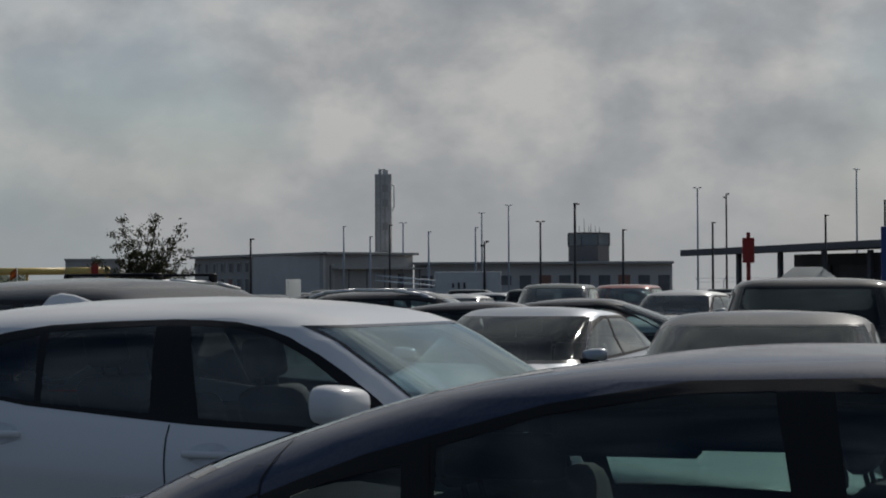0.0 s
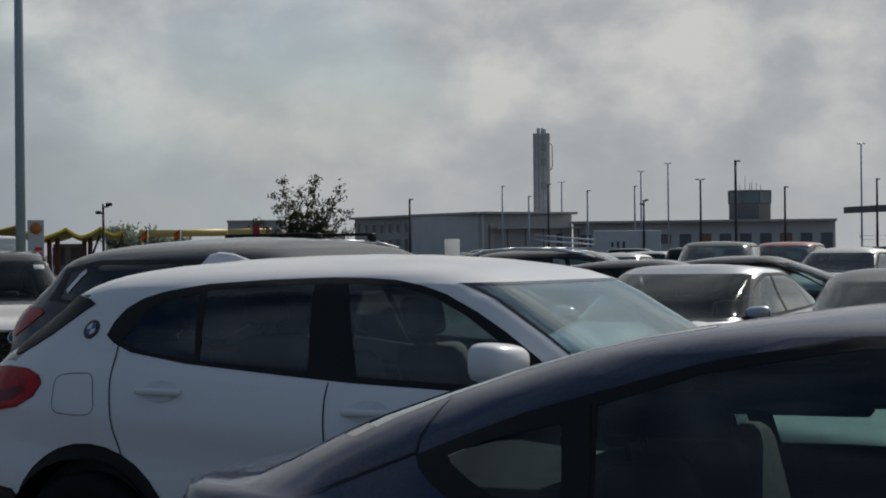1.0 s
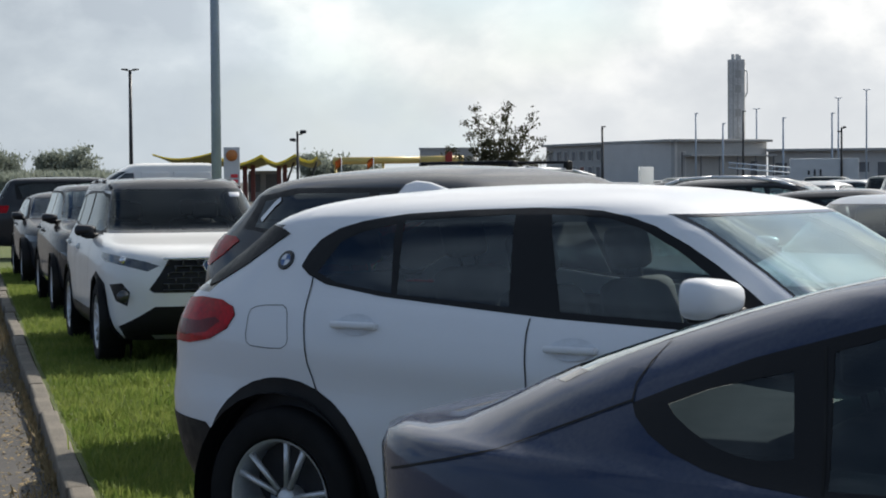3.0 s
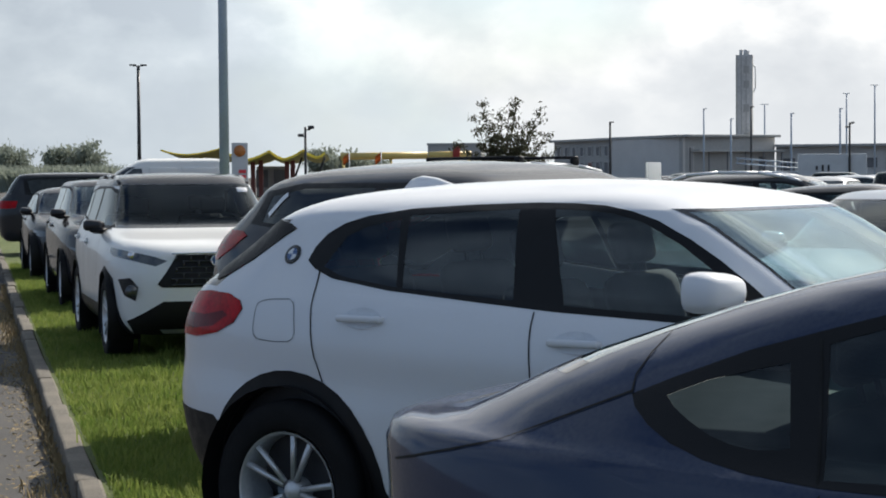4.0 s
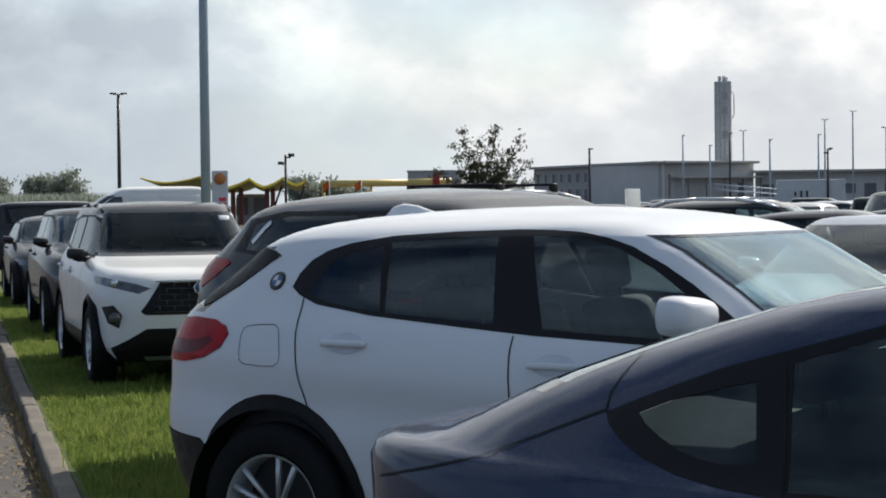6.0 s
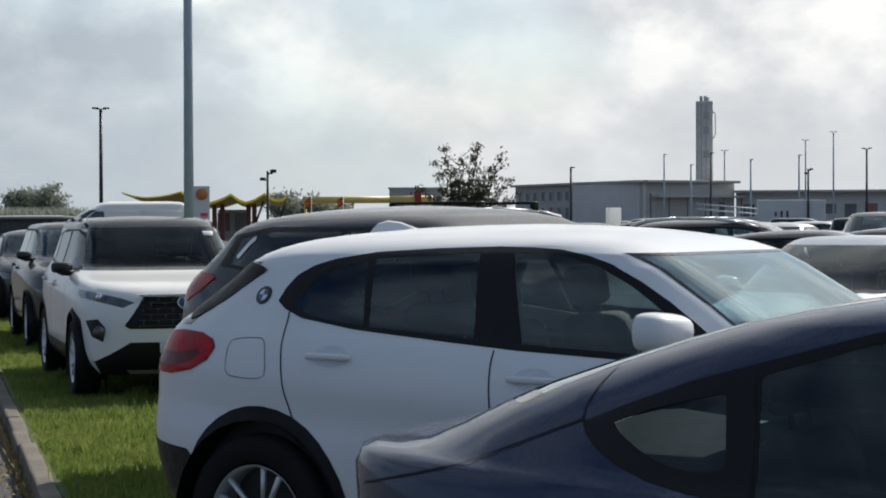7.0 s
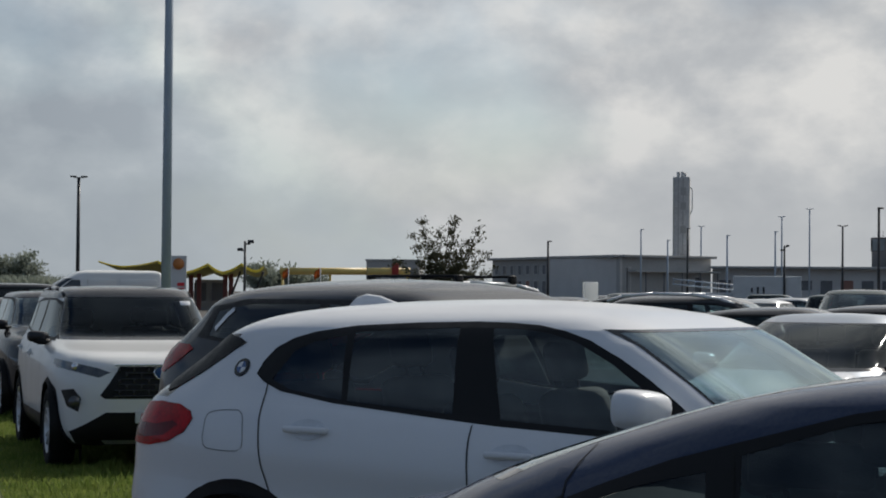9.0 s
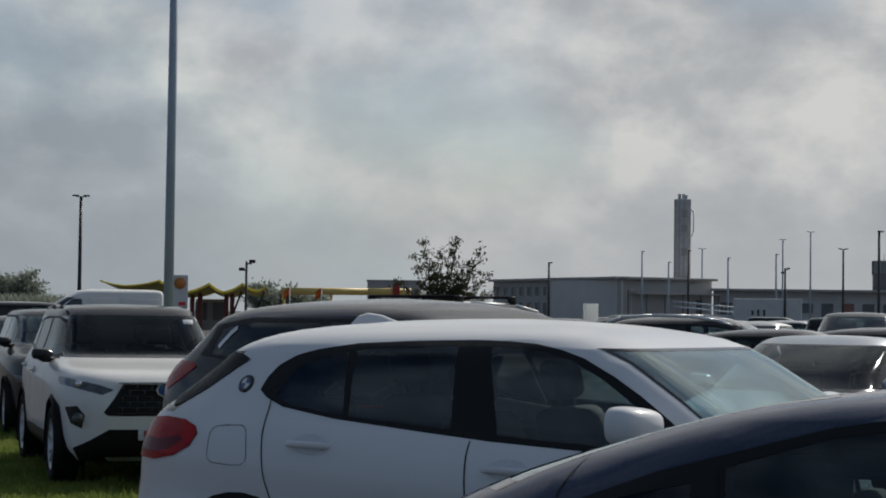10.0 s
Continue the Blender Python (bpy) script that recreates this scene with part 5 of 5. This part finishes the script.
for r0, r1 in zip(rows, rows[1:]):
    for i in range(len(sec) - 1):
        bm.faces.new((r0[i], r1[i], r1[i + 1], r0[i + 1]))
fin = part("aerial_fin", bm, WHITE_PAINT, WHITE_X)
fin.matrix_basis = pose(.06, 0, 1.475, 0, 0, 0)


def roundel(parent, p, no, r, m0, m1):
    t = Matrix.Translation(p) @ no.to_track_quat("Z", "Y").to_matrix().to_4x4()
    bm = bmesh.new()
    add_lathe(bm, [(0.001, .004), (r * .6, .004), (r * .9, .006), (r, .004), (r, 0)], 24, t)
    b = part("badge", bm, m0, parent, "round dark badge with blue and white quarters")
    bm = bmesh.new()
    add_lathe(bm, [(0.001, .006), (r * .62, .006)], 24, t)
    c = part("badge_centre", bm, m1, b)
    for q in (0, 2):
        bm = bmesh.new()
        a = [(math.cos(math.pi * (q + k / 5) / 2), math.sin(math.pi * (q + k / 5) / 2)) for k in range(6)]
        bm.faces.new([bm.verts.new(t @ Vector((x * r * .62, y * r * .62, .0068))) for x, y in [(0, 0)] + a])
        part("badge_quarter", bm, BADGE_BLUE, b)


_sk = BVHTree.FromBMesh(shell(X2_LEVELS))
for s in (-1, 1):
    p, no = on_skin(_sk, -.075, 1.225, s)
    roundel(WHITE_X, p, no, .040, GLOSS_BLACK, BADGE_WHITE)

# roof spoiler, its tips and lamp
bm = bmesh.new()
tp = [(-.26, 1.376), (-.25, 1.388), (-.06, 1.432), (.06, 1.442), (.06, 1.41), (-.12, 1.376)]
rows = []
for y, dx, dz in ((-.635, .06, -.062), (-.60, .02, -.034), (-.4, -.02, -.004), (0, -.035, .012), (.4, -.02, -.004), (.60, .02, -.034), (.635, .06, -.062)):
    rows.append([bm.verts.new((x + dx, y, z + dz)) for x, z in tp])
for r0, r1 in zip(rows, rows[1:]):
    for i in range(len(tp)):
        bm.faces.new((r0[i], r0[(i + 1) % len(tp)], r1[(i + 1) % len(tp)], r1[i]))
bm.faces.new(rows[0]), bm.faces.new(rows[-1][::-1])
bmesh.ops.recalc_face_normals(bm, faces=bm.faces[:])
part("roof_spoiler", bm, WHITE_PAINT, WHITE_X)

# ---- front of the white suv: badge, bars, plate ----
bm = bmesh.new()
add_lathe(bm, [(0.001, .02), (.05, .025), (.078, .022), (.085, 0)], 24, Matrix.Translation((3.60, 0, .89)) @ Matrix.Rotation(radians(90), 4, 'Y') @ Matrix.Diagonal((.72, 1, 1, 1)))
part("badge", bm, BADGE_BLUE, RAV, "oval blue and chrome badge")
bm = bmesh.new()
add_lathe(bm, [(.085 + .008 * math.cos(a * math.pi / 3), .022 + .008 * math.sin(a * math.pi / 3)) for a in range(7)], 28, Matrix.Translation((3.60, 0, .89)) @ Matrix.Rotation(radians(90), 4, 'Y') @ Matrix.Diagonal((.72, 1, 1, 1)))
part("badge_ring", bm, CHROME, RAV)
for i in range(5):
    bm = bmesh.new()
    z = .685 + i * .05
    w = .98 - abs(i - .5) * .07
    add_box(bm, (3.618 - .004 * i, 0, z), (.03, w * .93, .018), .006, 1)
    for k in range(-3, 4):
        add_box(bm, (3.62 - .004 * i, k * .13 + (.065 if i % 2 else 0), z + .028), (.02, .018, .04), .004, 1)
    part("grille_bar", bm, GLOSS_BLACK, RAV)
bm = bmesh.new()
add_box(bm, (3.615, 0, .955), (.05, .86, .018), .008, 2)
part("grille_trim", bm, CHROME, RAV, "thin chrome strip above the grille")
bm = bmesh.new()
add_box(bm, (3.635, 0, .50), (.015, .50, .11), .006, 2)
pl = part("number_plate", bm, SIGN_WHITE, RAV, "white plate with red bars")
for i in range(6):
    bm = bmesh.new()
    add_box(bm, (3.645, -.18 + i * .072, .50), (.004, .042, .065), .001, 1)
    part("plate_bar", bm, SIGN_RED, pl)
for s in (-1, 1):
    bm = bmesh.new()
    add_lathe(bm, [(0.001, .015), (.05, .012), (.055, 0)], 18, Matrix.Translation((3.50, s * .765, .63)) @ Matrix.Rotation(radians(90), 4, 'Y'))
    part("fog_lamp", bm, LAMP_CLEAR, RAV)
    bm = bmesh.new()
    pts = [(-.5, .62, 1.55), (-.3, .62, 1.605), (.4, .62, 1.63), (1.1, .62, 1.615), (1.45, .62, 1.555)]
    for p, q in zip(pts, pts[1:]):
        add_rod(bm, (p[0], s * p[1], p[2]), (q[0], s * q[1], q[2]), 0.018, n=8)
    part("roof_rail", bm, GLOSS_BLACK, RAV)

for s in (-1, 1):
    for k in range(2):
        bm = bmesh.new()
        add_lathe(bm, [(0.001, .03), (.03, .028), (.036, .015), (.036, 0)], 16, Matrix.Translation((3.43 - k * .09, s * (.62 + k * .12), .905 + k * .03)) @ Matrix.Rotation(radians(82), 4, 'Y'))
        part("lamp_projector", bm, CHROME, RAV)
bm = bmesh.new()
add_box(bm, (0, 0, 0), (.004, .10, .07), .001, 1)
stk = part("windscreen_sticker", bm, BADGE_WHITE, RAV, "small pale windscreen sticker")
stk.matrix_basis = pose(1.74, .52, 1.49, 0, -52, 0)

# ---- more cars of the car park, beyond the near rows ----
random.seed(21)
PROTO = [o for o in scene.objects if o.get("category") == "car" and o.location.y > 19.5 and o.location.x > 0 and not o.name.startswith("red_suv")]
SPOTS = [(a, d) for d in (50, 57, 65, 75, 88, 104) for a in np.arange(5.5, 25.5, 170 / d * 0.95)]
LOOKS = {"graphite_estate": "dark estate in the far rows of the car park", "silver_hatchback": "silver hatchback in the far rows of the car park",
         "dark_green_suv": "dark suv in the far rows of the car park", "black_saloon": "black saloon in the far rows of the car park"}
for a, d in SPOTS:
    if random.random() < 0.08 or (abs(a - 6.6) < 2.0 and 55 < d < 66):
        continue
    src = random.choice(PROTO)
    a2, d2 = radians(a + random.uniform(-.3, .3)), d + random.uniform(-1.5, 1.5)
    c = copy_thing(src, pose(d2 * math.sin(a2), d2 * math.cos(a2), -0.09, 0, 0, 90 - random.choice((205, 25, 208, 112))))
    tagged(c, LOOKS[src.name.split(".")[0]], "car", "parked cars")

# ---- kerb ----
bm = bmesh.new()
add_box(bm, (0, 0, 0), (.12, .96, .30), .018, 2)
KERB = bpy.data.meshes.new("kerb_stone")
for f in bm.faces:
    f.smooth = False
bm.to_mesh(KERB)
bm.free()
KERB.materials.append(CONCRETE)
kerb = tagged(new("kerb"), "worn concrete kerb stones along the grass verge", "kerb", kind="structure")
random.seed(7)
for i in range(60):
    a = -6 + i * 0.98
    p = K0 + KD * a + KN * (0.07 + random.uniform(-.012, .012))
    o = new("kerb_stone", KERB)
    o.parent = kerb
    o.matrix_world = pose(p.x, p.y, ground_z(p.y) - .135 + random.uniform(-.012, .012), random.uniform(-.6, .6), random.uniform(-2, 2), 13.6 + random.uniform(-.6, .6))

# ---- grass, dry litter ----


def blades(name, label, count, place_fn, hmin, hmax, mat, w=0.006):
    me = bpy.data.meshes.new(name)
    V, F = [], []
    for _ in range(count):
        x, y, z = place_fn()
        h = random.uniform(hmin, hmax)
        a = random.uniform(0, 2 * math.pi)
        lx, ly = random.gauss(0, .35) * h, random.gauss(0, .35) * h
        dx, dy = w * math.cos(a), w * math.sin(a)
        k = len(V)
        V += [(x - dx, y - dy, z), (x + dx, y + dy, z), (x + dx * .7 + lx * .4, y + dy * .7 + ly * .4, z + h * .6), (x - dx * .7 + lx * .4, y - dy * .7 + ly * .4, z + h * .6), (x + lx, y + ly, z + h)]
        F += [(k, k + 1, k + 2, k + 3), (k + 3, k + 2, k + 4)]
    me.from_pydata(V, [], F)
    me.materials.append(mat)
    return tagged(new(name, me), label, "grass", kind="stuff")


def on_verge():
    a = -1 + 28 * random.random() ** 1.5
    n = random.uniform(.16, 4.2 if a < 14 else 2.6)
    p = K0 + KD * a + KN * n
    return p.x, p.y, ground_z(p.y) - .005


def tufts():
    if random.random() < .04 or not tufts.c:
        tufts.c.append(on_verge())
    x, y, z = tufts.c[-1]
    return x + random.gauss(0, .06), y + random.gauss(0, .06), z


tufts.c = []
blades("lawn_grass", "short green grass of the verge", 170000, on_verge, .025, .07, BLADE)
blades("grass_tufts", "taller grass tufts on the verge", 10000, tufts, .07, .15, BLADE, .006)


def at_kerb():
    a = random.uniform(-2, 22)
    n = -abs(random.gauss(0, .03 + .13 * max(0, math.sin(a * 1.1 + 2.2 * math.sin(a * .7)))))
    p = K0 + KD * a + KN * n
    return p.x, p.y, ground_z(p.y) - .125


blades("dry_grass", "dry straw and weeds in the gutter by the kerb", 3500, at_kerb, .01, .09, STRAW, .006)

bm = bmesh.new()
for i in range(3200):
    x, y, z = at_kerb()
    s = random.uniform(.004, .018)
    t = pose(x - abs(random.gauss(0, .14)), y, z + .008, random.uniform(-20, 20), random.uniform(-20, 20), random.uniform(0, 360))
    bm.faces.new([bm.verts.new(t @ Vector(q)) for q in ((-s, -s * .4, 0), (s, -s * .4, 0), (s * .8, s * .4, .004), (-s, s * .5, 0))])
tagged(obj("gutter_litter", bm, STRAW, smooth=False), "dry leaves and straw lying in the gutter", "litter", kind="stuff")

# ---- trees ----


def tree(name, label, x, y, h, crown_w, crown_z, leaves, leaf, mat, lean=0.15, limbs=14, seed=1, clump=0.28):
    rnd = random.Random(seed)
    o = simple(name, label, "tree")
    bm = bmesh.new()
    tips = []
    base = Vector((0, 0, -.3))
    fork = Vector((lean * .3, 0, crown_z * .55))
    add_rod(bm, base, fork, h * .022, h * .014, 10)
    for i in range(limbs):
        a = 2 * math.pi * i / limbs + rnd.uniform(-.3, .3)
        rr = crown_w / 2 * rnd.uniform(.25, 1.0)
        top = Vector((rr * math.cos(a) + lean * h * .3, rr * math.sin(a), rnd.uniform(crown_z + .25 * (h - crown_z) * (1), h) - .35 * (h - crown_z) * (rr / (crown_w / 2)) ** 2))
        mid = fork.lerp(top, .5) + Vector((rnd.uniform(-.1, .1), rnd.uniform(-.1, .1), rnd.uniform(-.05, .15))) * crown_w * .4
        add_rod(bm, fork, mid, h * .009, h * .006, 6)
        add_rod(bm, mid, top, h * .006, h * .002, 5)
        tips += [top, mid.lerp(top, .6), mid.lerp(top, .3), mid]
        for k in range(3):
            q = mid.lerp(top, rnd.uniform(.2, .9))
            e = q + Vector((rnd.uniform(-1, 1), rnd.uniform(-1, 1), rnd.uniform(.0, 1))) * crown_w * .16
            add_rod(bm, q, e, h * .003, h * .0012, 4)
            tips += [e, q.lerp(e, .5)]
    part("trunk", bm, BARK, o)
    V, F = [], []
    for i in range(leaves):
        t = rnd.choice(tips)
        c = t + Vector((rnd.gauss(0, 1), rnd.gauss(0, 1), rnd.gauss(0, .8))) * clump
        m = Euler((rnd.uniform(0, 6.3), rnd.uniform(0, 6.3), rnd.uniform(0, 6.3))).to_matrix()
        s = leaf * rnd.uniform(.6, 1.3)
        k = len(V)
        V += [tuple(c + m @ Vector(q)) for q in ((-s, 0, 0), (0, -s * .45, s * .1), (s, 0, 0), (0, s * .45, s * .1))]
        F.append((k, k + 1, k + 2, k + 3))
    me = bpy.data.meshes.new("crown")
    me.from_pydata(V, [], F)
    me.materials.append(mat)
    c = new("crown", me)
    c.parent = o
    c["kind"] = "stuff"
    o.matrix_world = pose(x, y, -.09)
    return o


def windblown_tree(x, y):
    """Several leaning stems from one base, leafy low down and thin at the tips."""
    rnd = random.Random(5)
    o = simple("young_tree", "small windblown tree with sparse dark leaves", "tree")
    wood = bmesh.new()
    spots = []
    for dx, dy, z in ((-1.25, .2, 2.5), (-.85, -.3, 3.3), (-.62, .3, 3.75), (-.3, -.5, 3.1), (-.05, .2, 3.35), (.2, -.2, 3.8), (.38, .3, 3.55), (.62, -.3, 2.95), (.9, .2, 3.2),
                      (1.15, -.1, 3.45), (1.32, .2, 2.85), (1.38, -.2, 2.2), (-.95, .1, 2.0), (.3, .5, 2.4), (-.4, -.2, 2.3), (.8, -.4, 2.1)):
        tip = Vector((dx, dy, z))
        base = Vector((dx * .10, dy * .1, .5))
        knee = base.lerp(tip, .55) + Vector((-.10 * dx, 0, .10))
        last = base
        add_rod(wood, Vector((0, 0, -.3)), base, .05, .035, 6)
        for k in range(1, 9):
            f = k / 8
            p = base * (1 - f) ** 2 + knee * (2 * f * (1 - f)) + tip * f * f
            add_rod(wood, last, p, .028 * (1.08 - f) + .005, .028 * (1.0 - f) + .004, 5)
            last = p
            if f > .3:
                for _ in range(3):
                    e = p + Vector((rnd.uniform(-.28, .34), rnd.uniform(-.3, .3), rnd.uniform(-.06, .30)))
                    add_rod(wood, p, e, .007, .003, 4)
                    spots += [(p.lerp(e, q), f) for q in (.4, .7, 1)]
    part("trunk", wood, BARK, o)
    V, F = [], []
    for c0, f in spots:
        for _ in range(rnd.randint(10, 18) if f < .64 else rnd.randint(3, 9)):
            c = c0 + Vector((rnd.gauss(0, .065), rnd.gauss(0, .065), rnd.gauss(0, .06)))
            m = Euler((rnd.uniform(0, 6.3), rnd.uniform(0, 6.3), rnd.uniform(0, 6.3))).to_matrix()
            w = rnd.uniform(.038, .075)
            k = len(V)
            V += [tuple(c + m @ Vector(q)) for q in ((-w, 0, 0), (0, -w * .42, w * .1), (w, 0, 0), (0, w * .42, w * .1))]
            F.append((k, k + 1, k + 2, k + 3))
    me = bpy.data.meshes.new("crown")
    me.from_pydata(V, [], F)
    me.materials.append(LEAF)
    c = new("crown", me)
    c.parent = o
    c["kind"] = "stuff"
    o.matrix_world = pose(x, y, -.09)


windblown_tree(2.2, 60)
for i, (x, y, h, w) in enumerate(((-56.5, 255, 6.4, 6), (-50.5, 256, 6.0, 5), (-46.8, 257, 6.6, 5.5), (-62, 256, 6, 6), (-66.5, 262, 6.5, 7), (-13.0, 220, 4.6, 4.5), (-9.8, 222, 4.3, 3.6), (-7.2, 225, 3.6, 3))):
    tree("far_tree", "dense rounded green tree in the distance, paled for haze", x, y, h, w, h * .45, 2600, .26, LEAF_FAR_HAZED, 0.0, 18, 10 + i, .45)
blades("far_hedge", "green hedge along the far edge of the field, paled for haze", 6000, lambda: (random.uniform(-75, -38), random.uniform(238, 246), -.1), 1.6, 3.6, LEAF_FAR_HAZED, .25)

o = simple("entrance_canopy", "thin flat canopy along the front of the hall", "canopy")
bm = bmesh.new()
add_box(bm, (9.5, -1.0, 5.0), (16.0, 2.2, .3), .03, 1)
part("slab", bm, RENDER_GREY_HAZED, o, smooth=False)
for i in range(5):
    bm = bmesh.new()
    add_rod(bm, (3.5 + i * 3.4, -1.8, -.2), (3.5 + i * 3.4, -1.8, 4.9), .11, n=8)
    part("column", bm, GREY_WALL, o)
o.matrix_world = pose(37.7, 287.5, 0, 0, 0, 27)

# ---- far vehicles and tent ----
o = simple("box_trailer", "white box trailer parked by the terminal", "trailer")
bm = bmesh.new()
add_box(bm, (0, 0, 1.95), (5.2, 2.4, 2.3), .05, 2)
part("box", bm, SIGN_WHITE, o, smooth=False)
for i in range(3):
    bm = bmesh.new()
    add_box(bm, (-1.2 + i * .45, -1.22, 2.0), (.16, .03, .5 if i else .35))
    part("marking_bar", bm, DARK_STEEL, o, smooth=False)
for x in (-1.8, -.8, 1.8):
    bm = bmesh.new()
    add_lathe(bm, [(.01, -.12), (.42, -.12), (.42, .12), (.01, .12)], 18, Matrix.Translation((x, -1.0, .42)) @ Matrix.Rotation(radians(90), 4, 'X'))
    part("wheel", bm, RUBBER, o)
bm = bmesh.new()
add_box(bm, (0, 0, .7), (5.2, 1.6, .2))
part("chassis", bm, DARK_STEEL, o, smooth=False)
o.matrix_world = pose(31.0, 148.0, -.09, 0, 0, -10)

o = simple("ladder_lorry", "pale lorry with a lattice ladder lying along its top", "lorry")
bm = bmesh.new()
add_box(bm, (0, 0, 1.2), (4.6, 2, 1.2), .05, 2)
part("body", bm, SIGN_WHITE, o, smooth=False)
for z in (2.1, 2.5):
    bm = bmesh.new()
    add_rod(bm, (-2.6, 0, z + .35), (2.4, 0, z - .1), .05, n=6)
    part("ladder_rail", bm, STEEL, o)
for i in range(10):
    bm = bmesh.new()
    f = i / 9
    add_rod(bm, (-2.6 + 5 * f, 0, 2.45 - .45 * f), (-2.4 + 5 * f, 0, 2.85 - .45 * f), .03, n=5)
    part("ladder_rung", bm, STEEL, o)
for x in (-1.6, 1.6):
    bm = bmesh.new()
    add_lathe(bm, [(.01, -.12), (.42, -.12), (.42, .12), (.01, .12)], 18, Matrix.Translation((x, -.9, .42)) @ Matrix.Rotation(radians(90), 4, 'X'))
    part("wheel", bm, RUBBER, o)
o.matrix_world = pose(26.5, 150.0, -.09, 0, 0, -8)

o = simple("white_tent", "small white pitched marquee beside the rental hall", "tent")
bm = bmesh.new()
w, d, z0, z1 = 3.4, 3.0, 2.3, 3.0
f = [bm.verts.new(p) for p in ((-w / 2, -d / 2, z0), (w / 2, -d / 2, z0), (w / 2, d / 2, z0), (-w / 2, d / 2, z0))]
r0, r1 = bm.verts.new((-w / 4, 0, z1)), bm.verts.new((w / 4, 0, z1))
bm.faces.new((f[0], f[1], r1, r0)), bm.faces.new((f[2], f[3], r0, r1)), bm.faces.new((f[1], f[2], r1)), bm.faces.new((f[3], f[0], r0))
bmesh.ops.solidify(bm, geom=bm.faces[:], thickness=.05)
part("roof", bm, BANNER, o, smooth=False)
for x in (-w / 2 + .1, w / 2 - .1):
    for y in (-d / 2 + .1, d / 2 - .1):
        bm = bmesh.new()
        add_rod(bm, (x, y, -.1), (x, y, z0), .05, n=8)
        part("leg", bm, SIGN_WHITE, o)
o.matrix_world = pose(44.8, 111.1, -.09, 0, 0, -20)

# ---- wire fence beyond the car park ----
o = simple("wire_fence", "low wire fence with leaning posts beyond the car park", "fence")
FP = [Vector((63 + i * 2.4, 186 - i * 1.15, 0)) for i in range(13)]
for i, p in enumerate(FP):
    bm = bmesh.new()
    add_rod(bm, (p.x, p.y, -.2), (p.x, p.y, 2.4), .05, n=6)
    add_rod(bm, (p.x, p.y, 2.4), (p.x + (.25 if i % 2 else -.25), p.y, 2.8), .04, n=6)
    part("post", bm, STEEL, o)
for z in (.8, 1.6, 2.3, 2.7):
    for p, q in zip(FP, FP[1:]):
        bm = bmesh.new()
        add_rod(bm, (p.x, p.y, z), (q.x, q.y, z - .03), .02, n=5)
        part("wire", bm, STEEL, o)
